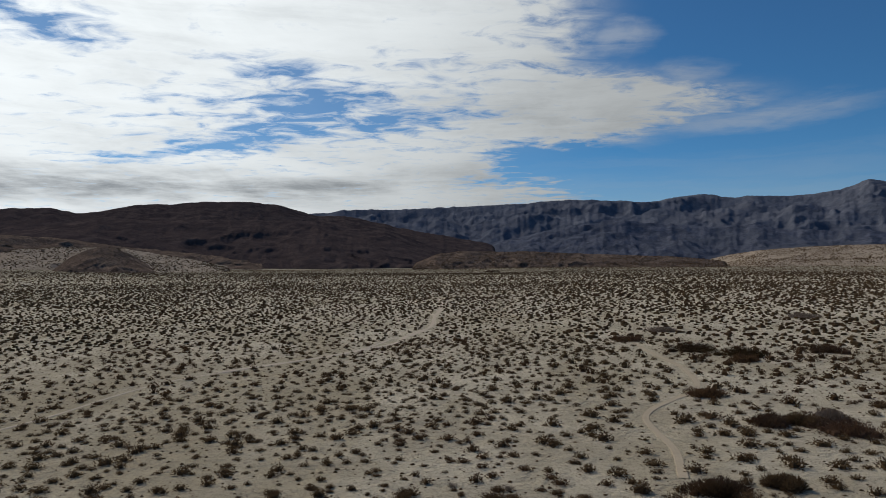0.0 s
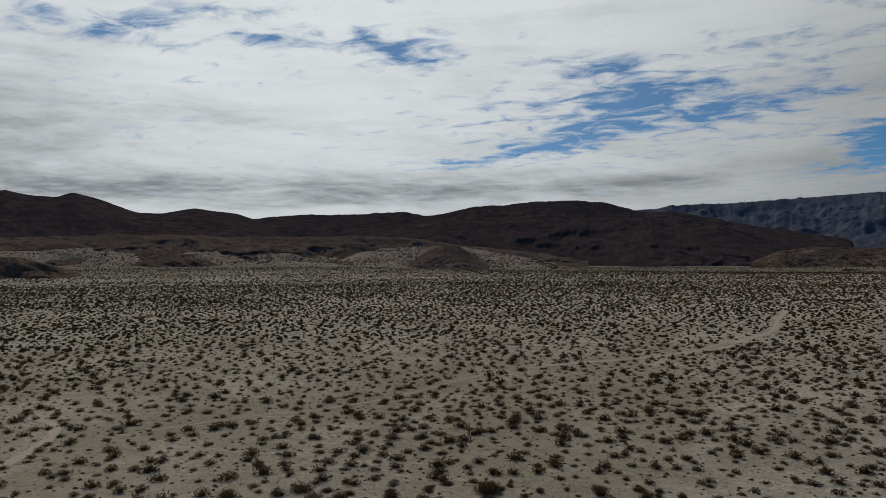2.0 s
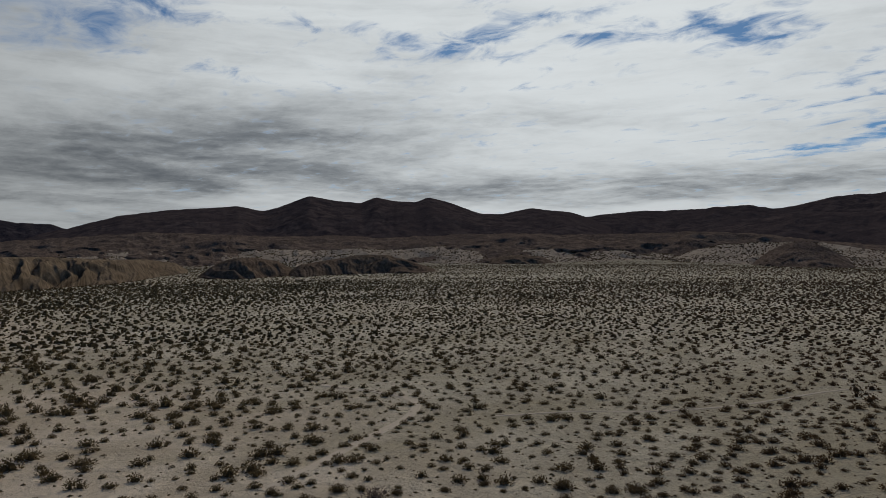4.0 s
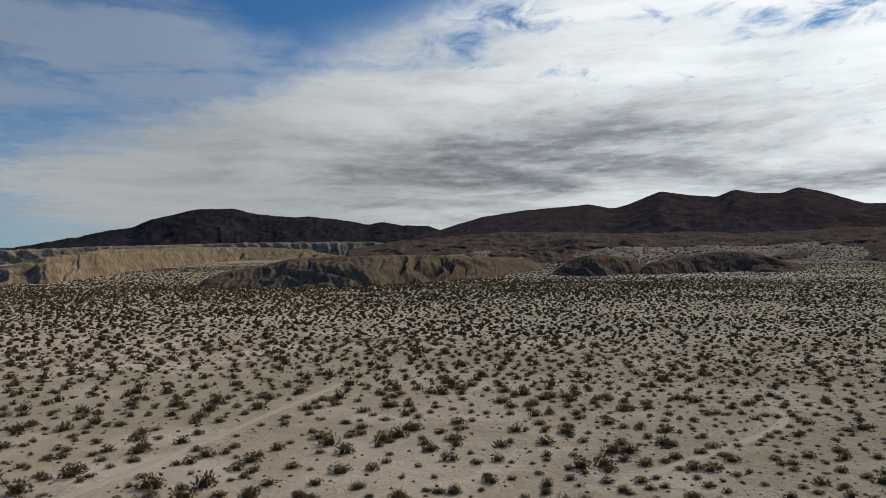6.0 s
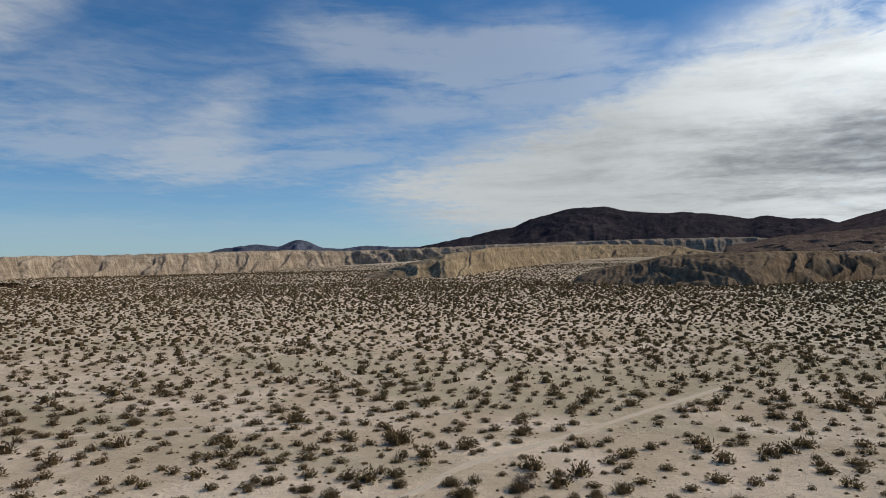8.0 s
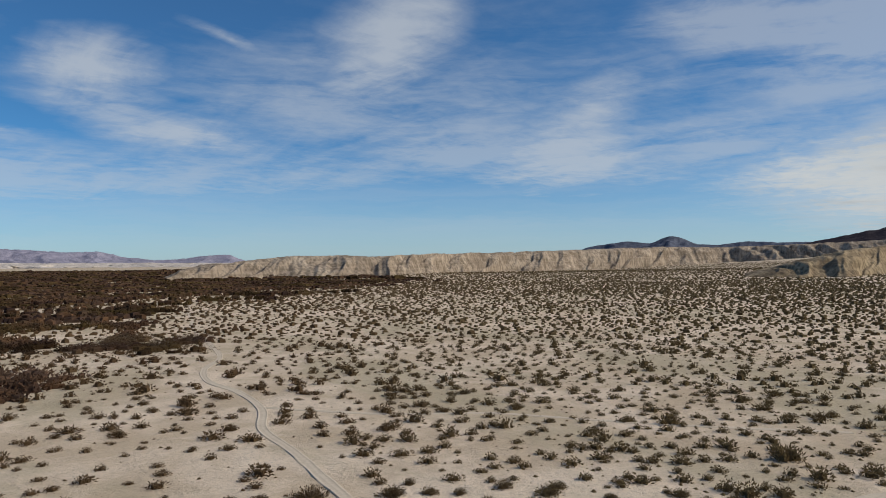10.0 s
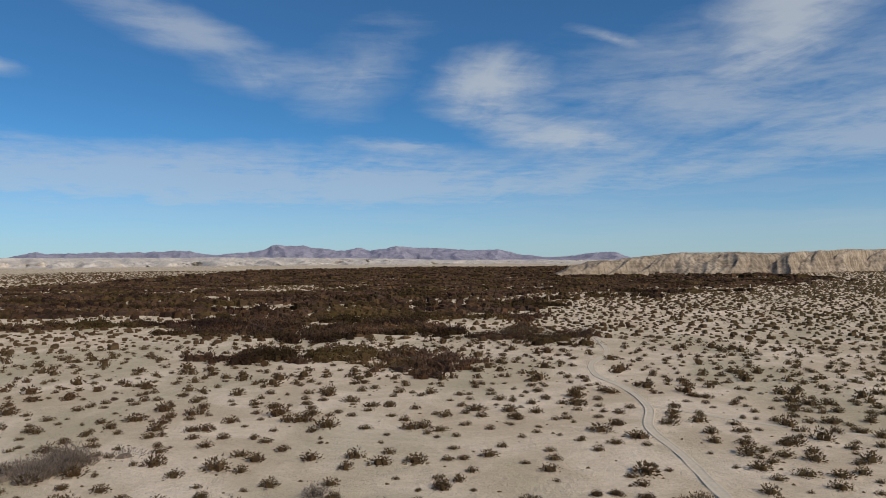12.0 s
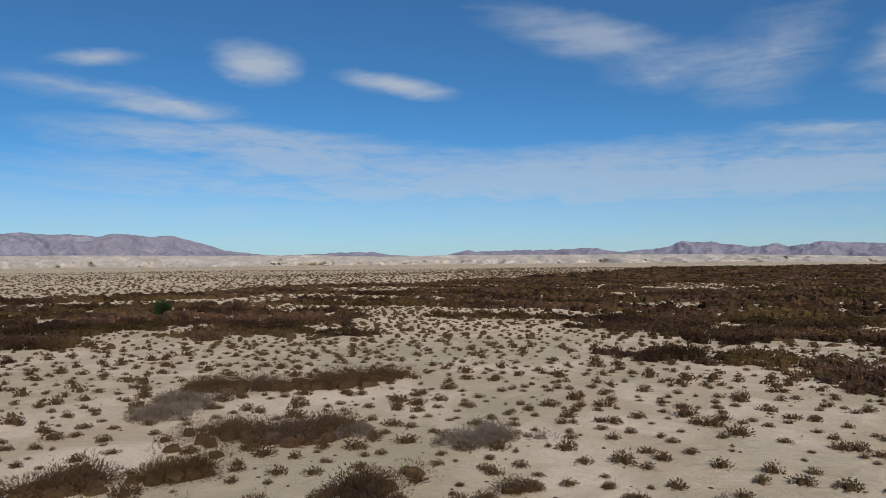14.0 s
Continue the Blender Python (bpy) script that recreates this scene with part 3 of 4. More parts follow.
hill_range("tan_bluff", "eroded tan clay spur with dark lower slopes", "bluff",
           ((116, -1.3), (113.5, -0.6), (111.5, -0.1), (109.1, 0.41), (105.9, 0.9), (103.2, 1.0), (99, 1.1), (94.6, 1.1), (91, 0.9), (88, 0.3)),
           ((116, 560), (112, 545), (109, 560), (106, 650), (102, 820), (97, 1000), (94, 1100), (88, 1200)), 62, 150, TAN_CLAY, nose=0.3, spurs=(34.0, 0.6, 3.2), shape=1.0, seed=117, step=0.07, rows=46, jag=1.2, bluff=True)
hill_range("brown_mound", "broad brown clay mound with flat shrubby top", "mound",
           ((99.3, -2.0), (98.5, -1.3), (96.8, -0.73), (94.1, -0.3), (92.3, 0.14), (88.8, 0.33), (84.6, 0.42), (81.7, 0.43), (79.8, 0.32), (77.5, 0.2), (75.2, 0.2), (73, -0.1), (71.8, -0.8)),
           ((99.3, 405), (94.6, 398), (90, 385), (86, 390), (84, 420), (80, 490), (76, 570), (74, 650), (71.8, 700)), 62, 120, DARK_MOUND, nose=0.25, spurs=(22.0, 0.5, 3.4), shape=0.85, seed=126, step=0.06, rows=46, jag=0.25, bluff=True)
hill_range("dark_knoll", "small dark brown clay knoll", "mound",
           ((71.8, -1.5), (70.4, -0.4), (69.1, 0.18), (67.3, 0.3), (65.5, 0.02), (63.7, -0.99), (63.2, -1.4)),
           ((71.8, 590), (68, 570), (65, 610), (63, 630)), 52, 80, KNOLL, nose=0.2, spurs=(22.0, 0.45, 3.0), shape=0.9, seed=133, step=0.06, rows=40, jag=0.3, bluff=True)
hill_range("dark_knoll", "dark gullied clay knoll with pale ribs", "mound",
           ((65.4, -1.4), (63.7, -0.31), (61, 0.12), (58.9, 0.45), (56.8, 0.43), (54.7, -0.16), (52.7, -0.85), (52, -1.3)),
           ((65.4, 610), (63.7, 580), (61, 615), (52, 660)), 56, 90, KNOLL, nose=0.25, spurs=(24.0, 0.6, 3.2), shape=0.9, seed=146, step=0.06, rows=42, jag=0.3, bluff=True)
hill_range("dark_knoll", "low dark clay knoll on the fan", "mound",
           ((49, -0.7), (48.4, 0.0), (47.3, 0.25), (45.9, 0.3), (44.5, 0.2), (43.2, -0.3), (42.4, -0.7)),
           870, 50, 90, KNOLL, nose=0.3, spurs=(30.0, 0.45, 2.4), shape=0.8, bluff=True, seed=151, step=0.06, rows=40, jag=0.6)
hill_range("dark_knoll", "pointed dark knoll on a shrubby slope", "mound",
           ((29.4, -0.9), (28.6, -0.3), (27.6, 0.45), (26.6, 0.92), (25.7, 1.16), (24.8, 1.0), (23.8, 0.62), (22.7, -0.1), (21.6, -0.9)),
           825, 110, 110, BROWN_HILL, nose=0.2, spurs=(34.0, 0.15, 2.0), seed=165, step=0.06, rows=40, jag=0.3, peaks=0.08)
hill_range("pale_badland", "wide pale clay badlands across the valley", "badland",
           ((238, 0.5), (226, 0.5), (218, 0.43), (212, 0.44), (205, 0.27), (200, 0.35), (191, 0.32), (182.7, 0.28), (175, 0.15), (169, -0.02), (163, -0.05), (156, -0.1), (150, -0.3)),
           2000, 950, 300, PALE_CLAY, spurs=(90.0, 0.7, 2.2), seed=178, jag=2.0, rows=40, peaks=0.5, nose=0.15, step=0.18)
hill_range("east_mountain_range", "far mountains in sunlight, tinted lilac for haze", "mountain",
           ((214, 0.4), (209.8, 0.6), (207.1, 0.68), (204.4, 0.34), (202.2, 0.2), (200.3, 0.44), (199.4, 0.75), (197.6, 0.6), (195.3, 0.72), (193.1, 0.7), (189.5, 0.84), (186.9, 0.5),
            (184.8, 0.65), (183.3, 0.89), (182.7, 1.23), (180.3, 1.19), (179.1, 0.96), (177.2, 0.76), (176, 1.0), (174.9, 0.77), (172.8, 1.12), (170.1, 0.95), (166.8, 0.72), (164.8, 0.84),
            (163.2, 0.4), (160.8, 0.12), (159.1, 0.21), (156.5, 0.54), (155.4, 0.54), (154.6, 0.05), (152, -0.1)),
           3850, 600, 350, HAZE_LILAC_ROCK, spurs=(150.0, 0.5, 2.2), seed=187, jag=7.0, peaks=0.4)
hill_range("north_mountain_range", "far mountains with a long falling shoulder, tinted lilac for haze", "mountain",
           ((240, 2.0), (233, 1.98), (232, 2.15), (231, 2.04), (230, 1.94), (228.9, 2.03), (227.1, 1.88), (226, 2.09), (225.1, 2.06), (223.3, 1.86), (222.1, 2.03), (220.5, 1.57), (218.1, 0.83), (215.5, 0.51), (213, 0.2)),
           3700, 700, 350, HAZE_LILAC_ROCK, spurs=(160.0, 0.5, 2.2), seed=192, jag=6.0, peaks=0.35)


RISES = []
RISES.append(hill_range("pale_rise", "pale shrubby slope around a dark knoll", "rise",
           ((35, -0.2), (33, 0.5), (31, 0.98), (28, 1.1), (24, 1.0), (21.5, 0.55), (19, 0.05), (16.6, -0.4)),
           880, 170, 150, RISE, spurs=(60.0, 0.2, 1.4), seed=222, jag=1.5, rows=30))
RISES.append(hill_range("pale_rise", "rolling pale slopes dotted with shrubs below the hills", "rise",
           ((87, -0.2), (84, 0.35), (81, 0.8), (78, 0.95), (74.5, 0.85), (71, 0.55), (68, 0.8), (65, 0.95), (62, 0.75), (59, 0.95), (56, 0.8), (53, 1.1), (50, 0.95), (47, 0.75), (44, 0.95), (41, 0.7), (38, 0.85), (35, 0.5), (32, -0.1)),
           ((87, 900), (75, 820), (60, 800), (45, 900), (32, 950)), 240, 150, RISE, spurs=(45.0, 0.5, 1.8), seed=231, jag=2.0, rows=34, peaks=0.7))
RISES.append(hill_range("pale_rise", "low pale rise dotted with shrubs", "rise",
           ((-19.5, -0.4), (-22, 0.2), (-24, 0.5), (-27, 0.7), (-30, 0.8), (-34, 0.85), (-38, 0.85)),
           ((-19.5, 1500), (-24, 1250), (-38, 1150)), 260, 300, RISE, spurs=(120.0, 0.12, 1.0), seed=203, jag=0.5, rows=36))
RISES.append(hill_range("pale_rise", "low dissected rise with pale scars and shrubs", "rise",
           ((2.5, -0.4), (0.5, 0.45), (-1.5, 0.68), (-4, 0.62), (-7, 0.6), (-10, 0.45), (-14, 0.25), (-18, 0.1), (-22, -0.3)),
           1180, 170, 200, BROWN_HILL, spurs=(45.0, 0.2, 1.6), seed=211, jag=1.0, rows=40, nose=0.15))


# ---- tracks ----
def smooth_line(points, spacing):
    p = np.array(points, float)
    p = np.concatenate([[2 * p[0] - p[1]], p, [2 * p[-1] - p[-2]]])
    out = []
    for a, b, c, d in zip(p[:-3], p[1:-2], p[2:-1], p[3:]):
        t = np.linspace(0, 1, max(3, int(np.hypot(*(c - b)) / spacing)), endpoint=False)[:, None]
        out.append(0.5 * (2 * b + (c - a) * t + (2 * a - 5 * b + 4 * c - d) * t * t + (3 * b - a - 3 * c + d) * t ** 3))
    return np.concatenate(out)


def trail(label, points, width, bank=0.10, seed=0, sand=None):
    """A worn track: two shallow ruts between low loose banks."""
    line = smooth_line(points, 0.6)
    along = np.gradient(line, axis=0)
    along /= np.linalg.norm(along, axis=1)[:, None]
    side = np.stack([-along[:, 1], along[:, 0]], -1)
    s = np.cumsum(np.r_[0, np.hypot(*np.diff(line, axis=0).T)])
    cross = ((-0.75, -0.12), (-0.6, bank), (-0.48, 0.012), (-0.3, 0.0), (-0.12, 0.010), (0.0, 0.014), (0.12, 0.010), (0.3, 0.0), (0.48, 0.012), (0.6, bank), (0.75, -0.12))
    wobble = 1 + 0.35 * (fbm(s / 4.0, s * 0, seed, 3) - 0.5)
    verts = []
    for i, (o, z) in enumerate(cross):
        edge = line + side * (o * width * wobble + 0.15 * width * (fbm(s / 1.7, s * 0 + i, seed + 5, 2) - 0.5))[:, None]
        verts.append(np.column_stack([edge, ground_z(edge[:, 0], edge[:, 1]) + 0.03 + z * (0.6 + 0.8 * value_noise(s / 2.0, s * 0 + i, seed))]))
    return tagged(new("track", mesh_from("track", np.stack(verts, 1).reshape(-1, 3), grid_faces(len(line), len(cross)), sand or TRACK)), label, "track", kind="structure")


trail("winding pale sand track with a low cut bank", ((-22.5, -30), (-24.8, -37.6), (-26, -42.5), (-27.9, -50), (-29.5, -58.1), (-33.4, -66.1), (-35.6, -76), (-36, -85.1), (-39.4, -94.6), (-46.2, -105),
      (-52.8, -124.7), (-61.9, -153.3), (-82.3, -208.7), (-100.2, -253.8)), 0.72, 0.05, 1)
trail("narrow pale footworn track across the plain", ((-33.4, -67), (-40.6, -56.1), (-48.3, -49.2), (-51, -45.2), (-57, -34.5), (-66, -22)), 0.45, 0.03, 2)
trail("faint pale track between shrubs", ((-38, -19), (-42.9, -17), (-48.9, -15.9), (-55.6, -12.4), (-64, -8.3), (-71.2, -5), (-90, 4)), 0.55, 0.02, 3)
trail("faint sandy track over the gravel", ((-44, 19), (-46.1, 22.9), (-49.9, 29.1), (-57, 40.1), (-64.8, 44.2), (-77.7, 40.5)), 0.7, 0.03, 4)
trail("pale track winding away over the plain", ((-30, 95), (-10.4, 123.9), (-7.3, 140.1), (-2.9, 159.9), (-2.2, 188.5), (-0.8, 214), (-2, 269), (-16.2, 316), (-51.5, 351.2), (-120, 380)), 0.72, 0.05, 5)
trail("worn gully track beside large bushes", ((16.2, 48.3), (17.9, 55.4), (18.2, 60.7), (18.7, 66.1), (20.5, 70.2), (23.9, 74.7), (29.1, 81.8), (32.4, 96.5), (32.7, 112.1), (33.9, 134.5)), 0.55, 0.02, 6, TAN_TRACK)
trail("faint pale wheel track over the gravel", ((-9.4, 137.8), (-13.7, 120.1), (-21.4, 107.1), (-28.2, 97.6), (-33.6, 89.4), (-36.5, 81.0), (-39.0, 68.3), (-42.9, 59.0), (-47.7, 52.9), (-51.4, 44.8)), 0.3, 0.0, 7)


# ---- plants ----
rng = np.random.default_rng(7)


def twig_fan(gen, count, height, thick):
    """Thin bare stems that spread from one root; unit radius. Returns triangles as an array (n, 3, 3)."""
    a = gen.uniform(0, 2 * np.pi, count)
    tilt = gen.uniform(0.12, 1.0, count) ** 0.8
    reach = gen.uniform(0.65, 1.0, count)
    tip = np.stack([np.cos(a) * tilt * reach, np.sin(a) * tilt * reach, height * np.sqrt(np.clip(1.08 - tilt ** 2, 0.1, 1)) * reach], -1)
    root = np.stack([np.cos(a), np.sin(a), np.zeros(count)], -1) * 0.08
    side = np.stack([-np.sin(a), np.cos(a), np.zeros(count)], -1) * thick
    return np.stack([root - side, root + side, tip], 1), tip


def leaf_cloud(gen, tips, count, size, low=0.3, spread=0.10, stretch=1.8):
    """Small leaves and leafy twigs along the outer parts of stems."""
    pick = gen.integers(0, len(tips), count)
    f = gen.uniform(low, 1.05, count)[:, None]
    mid = tips[pick] * f + gen.normal(0, spread, (count, 3)) * (0.4 + 0.6 * f)
    mid[:, 2] = np.maximum(mid[:, 2], size * 0.3)
    d = tips[pick] * 0.6 + gen.normal(0, 0.6, (count, 3))
    d[:, 2] = np.abs(d[:, 2]) * 0.9 + 0.15
    d /= np.linalg.norm(d, axis=1)[:, None]
    w = np.cross(d, gen.normal(0, 1, (count, 3)))
    w /= np.linalg.norm(w, axis=1)[:, None] + 1e-9
    s = size * gen.uniform(0.6, 1.4, count)[:, None]
    return np.stack([mid - w * s * 0.5 - d * s * 0.4, mid + w * s * 0.5 - d * s * 0.4, mid + d * s * stretch * 0.7], 1)


def tri_mesh(name, tris, material):
    return mesh_from(name, tris.reshape(-1, 3), np.arange(len(tris) * 3).reshape(-1, 3), material, False)


def dome_tips(gen, count, lumps):
    """Ends of twigs over a wide, lumpy crown; each lump has its place and height."""
    pick = gen.integers(0, len(lumps), count)
    d = gen.normal(0, 1, (count, 3))
    d[:, 2] = np.abs(d[:, 2])
    d /= np.linalg.norm(d, axis=1)[:, None]
    tip = d * np.stack([np.full(count, 0.46), np.full(count, 0.46), lumps[pick, 2]], -1)
    tip[:, :2] += lumps[pick, :2]
    return tip


def mound(gen, sides, height, rings=1):
    """The dense heart of a shrub: an uneven, flat-based dome."""
    a = np.linspace(0, 2 * np.pi, sides, endpoint=False) + gen.uniform(-0.3, 0.3, sides)
    foot = np.stack([np.cos(a), np.sin(a), np.zeros(sides)], -1) * gen.uniform(0.62, 0.98, sides)[:, None]
    peak = np.array([gen.uniform(-0.2, 0.2), gen.uniform(-0.2, 0.2), height])
    tris = []
    shoulder = foot * gen.uniform(0.62, 0.86, sides)[:, None] + np.stack([np.zeros(sides), np.zeros(sides), height * gen.uniform(0.62, 0.94, sides)], -1)
    for i in range(sides):
        j = (i + 1) % sides
        if rings == 1:
            tris.append((foot[i], foot[j], peak))
        else:
            tris += [(foot[i], foot[j], shoulder[j]), (foot[i], shoulder[j], shoulder[i]), (shoulder[i], shoulder[j], peak)]
    return np.array(tris)


def brush(gen, count, height, width, length, lumps=4, spread=0.34, heart=0.62, sides=5, rings=2):
    """A dense rounded crown of a few lumps: fine leafy twigs that stand out all over dark hearts, bushy down to the ground. Unit radius."""
    at = np.column_stack([gen.normal(0, spread, (lumps, 2)), np.zeros(lumps)])
    at[0] = 0
    size = np.stack([r := gen.uniform(0.48, 0.68, lumps), r * gen.uniform(0.85, 1.15, lumps), height * gen.uniform(0.7, 1.0, lumps)], -1)
    pick = gen.integers(0, lumps, count)
    d = gen.normal(0, 1, (count, 3))
    d[:, 2] = np.abs(d[:, 2]) * 0.9
    d /= np.linalg.norm(d, axis=1)[:, None]
    start = at[pick] + d * size[pick] * (gen.uniform(0.25, 0.84, count) ** 0.6)[:, None]
    out = d * [1, 1, 1.0] + [0, 0, 0.30] + gen.normal(0, 0.42, (count, 3))
    out[:, 2] = np.maximum(out[:, 2], -0.1)
    out /= np.linalg.norm(out, axis=1)[:, None]
    w = np.cross(out, gen.normal(0, 1, (count, 3)))
    w /= np.linalg.norm(w, axis=1)[:, None] + 1e-9
    s = gen.uniform(0.7, 1.15, count)[:, None]
    start[:, 2] = np.maximum(start[:, 2], 0.02)
    twigs = np.stack([start - w * width * 0.5, start + w * width * 0.5, start + out * s * length], 1)
    hearts = [mound(gen, sides, 1.0, rings) * size[i] * heart + at[i] for i in range(lumps)]
    return np.concatenate(hearts + [twigs])


def plant(kind, label, category, group, parts):
    """A plant as a thing: an Empty at its root with its parts."""
    root = tagged(new(kind), label, category, group)
    for name, tris, mat in parts:
        part = new(name, tri_mesh(name, tris, mat))
        part.parent = root
    return root


def density(x, y):
    """Spacing between plants and their mean width, from the plain's own zones."""
    az = np.degrees(np.arctan2(-x, y))
    az = np.where(az < -60, az + 360, az)
    wash = smooth(az, 120, 165)                     # silt with wide-set bushes
    right = 1 - smooth(az, -14, -4)                 # bushy wash ahead to the right
    fan = smooth(az, 55, 80) * (1 - smooth(az, 120, 160))
    spacing = 1.82 + 0.27 * fan + 0.90 * wash + 0.45 * right + 0.35 * smooth(az, 208, 222)
    width = 1.28 + 0.26 * fan + 0.62 * wash + 0.36 * right
    return az, spacing, width


def stature(x, y):
    """Shrubs stand taller on the fan than on the gravel and in the wash."""
    az = density(x, y)[0]
    return 0.78 + 0.14 * smooth(az, 45, 75) * (1 - smooth(az, 105, 150))


# bearings, the near edge and the far edge of the thicket
THICKET = ((139, 430, 560), (146, 400, 640), (150, 350, 760), (154, 300, 950), (158, 245, 1250), (161, 190, 1300), (164, 124, 1300), (167, 108, 1300), (171, 100, 1300), (176, 97, 1250), (180, 98, 1150), (184, 108, 1000), (187, 122, 800),
           (190, 146, 660), (194, 150, 560), (199, 158, 500), (204, 132, 450), (209, 120, 420), (214, 118, 400), (218, 128, 370), (221, 165, 350), (227, 168, 330), (230, 142, 330), (240, 138, 330))


# bare clearings in it: bearing and distance of the middle, half width and half depth
CLEARINGS = ((182, 385, 27, 46), (183.7, 236, 11, 12), (195, 150, 6, 16), (167.5, 160, 16, 17), (226, 285, 46, 13), (213, 292, 20, 11), (187, 300, 10, 14), (205, 190, 9, 9), (176, 420, 12, 30))


def in_thicket(x, y):
    """How far a place lies inside the dense brown thicket of the valley floor (0 to 1)."""
    az = np.degrees(np.arctan2(-x, y))
    az = np.where(az < -60, az + 360, az)
    r = np.hypot(x, y)
    edge = np.array(THICKET, float)
    near, far = np.interp(az, edge[:, 0], edge[:, 1]), np.interp(az, edge[:, 0], edge[:, 2])
    ragged = fbm(x / 19.0, y / 19.0, 201, 4) - 0.5
    depth = (r - near) / near + ragged * 0.55
    inside = smooth(depth, -0.04, 0.06) * (1 - smooth(r + ragged * 90, far, far + 40)) * smooth(az + ragged * 8, 139, 144)
    # bare sand shows through, above all in the open side of the wash
    bare = fbm(x / 56.0, y / 32.0, 301, 5, 0.45) + 0.05 * smooth(depth, 0.0, 0.6)
    limit = 0.35 + 0.07 * smooth(az, 183, 192) + 0.03 * (1 - smooth(az, 158, 168)) - 0.05 * smooth(r, 240, 420)
    inside = inside * smooth(bare - limit, 0.0, 0.035)
    for a, d, wide, deep in CLEARINGS:
        side, away = np.radians(az - a) * d / wide, (r - d) / deep
        inside = inside * smooth(np.hypot(side, away) + ragged * 1.6, 0.8, 1.05)
    return inside


def on_track(x, y, line, clear):
    hit = np.zeros(len(x), bool)
    for px, py in line:
        hit |= (x - px) ** 2 + (y - py) ** 2 < clear * clear
    return hit


TRACK_LINES = [(smooth_line(p, 1.5), w) for p, w in (
    (((-22.5, -30), (-24.8, -37.6), (-26, -42.5), (-27.9, -50), (-29.5, -58.1), (-33.4, -66.1), (-35.6, -76), (-36, -85.1), (-39.4, -94.6), (-46.2, -105), (-52.8, -124.7)), 1.7),
    (((-10.4, 123.9), (-7.3, 140.1), (-2.9, 159.9), (-2.2, 188.5), (-0.8, 214)), 1.3),
    (((-38, -19), (-42.9, -17), (-48.9, -15.9), (-55.6, -12.4), (-64, -8.3), (-71.2, -5), (-90, 4)), 1.2),
    (((-9.4, 137.8), (-13.7, 120.1), (-21.4, 107.1), (-28.2, 97.6), (-33.6, 89.4), (-36.5, 81.0), (-39.0, 68.3), (-42.9, 59.0), (-47.7, 52.9), (-51.4, 44.8)), 1.0),
    (((16.2, 48.3), (17.9, 55.4), (18.2, 60.7), (18.7, 66.1), (20.5, 70.2), (23.9, 74.7), (29.1, 81.8), (32.4, 96.5), (32.7, 112.1), (33.9, 134.5)), 1.0))]


def scatter(r0, r1, stretch=1.0, chance=1.0, seed=0):
    """Places for plants between two distances, evenly spread with jitter, each zone at its own spacing: x, y, width."""
    gen = np.random.default_rng(seed)
    found = []
    steps = (1.2, 1.5, 1.82, 2.12, 2.42, 2.75, 3.1, 3.6)
    for low, high in zip(steps[:-1], steps[1:]):
        s = 0.5 * (low + high) * stretch
        g = np.arange(-r1, r1, s)
        x, y = [a.ravel() for a in np.meshgrid(g, g)]
        x = np.where((np.round(y / s) % 2) > 0, x + 0.5 * s, x)
        r = np.hypot(x, y)
        keep = (r > r0) & (r < r1)
        x, y = x[keep], y[keep]
        x = x + gen.uniform(-0.46, 0.46, len(x)) * s
        y = y + gen.uniform(-0.46, 0.46, len(y)) * s
        az, spacing, width = density(x, y)
        spacing = spacing * (0.9 + 0.2 * fbm(x / 30.0, y / 30.0, 78, 2))
        keep = (az > -36) & (az < 238) & (spacing >= low) & (spacing < high)
        found.append(np.stack([x[keep], y[keep], width[keep]]))
    x, y, width = np.concatenate(found, 1)
    thin = (0.6 + 0.7 * fbm(x / 18.0, y / 18.0, 77, 3)) * chance
    keep = (gen.uniform(0, 1, len(x)) < thin) & (in_thicket(x, y) < 0.4)
    for line, clear in TRACK_LINES:
        keep &= ~on_track(x, y, line, clear)
    x, y, width = x[keep], y[keep], width[keep]
    return x, y, width * np.clip(gen.lognormal(-0.08, 0.38, len(x)), 0.35, 1.7)


def joined(name, label, category, templates, x, y, size, mat, seed, tall=1.0, sink=0.03):
    """Many plants in one mesh: each a turned and scaled copy of one of the templates' triangles."""
    gen = np.random.default_rng(seed)
    pick = gen.integers(0, len(templates), len(x))
    turn = gen.uniform(0, 2 * np.pi, len(x))
    high = gen.uniform(0.8, 1.25, len(x)) * tall * stature(x, y)
    z = ground_z(x, y) - sink
    chunks = []
    for i, tris in enumerate(templates):
        who = np.nonzero(pick == i)[0]
        c, s, k = np.cos(turn[who])[:, None], np.sin(turn[who])[:, None], (size[who] / 2)[:, None]
        v = tris.reshape(-1, 3)[None]
        out = np.empty((len(who), v.shape[1], 3), np.float32)
        out[..., 0] = (v[..., 0] * c - v[..., 1] * s) * k + x[who][:, None]
        out[..., 1] = (v[..., 0] * s + v[..., 1] * c) * k + y[who][:, None]
        out[..., 2] = v[..., 2] * k * high[who][:, None] + z[who][:, None]
        chunks.append(out.reshape(-1, 3, 3))
    return tagged(new(name, tri_mesh(name, np.concatenate(chunks), mat)), label, category, kind="stuff")


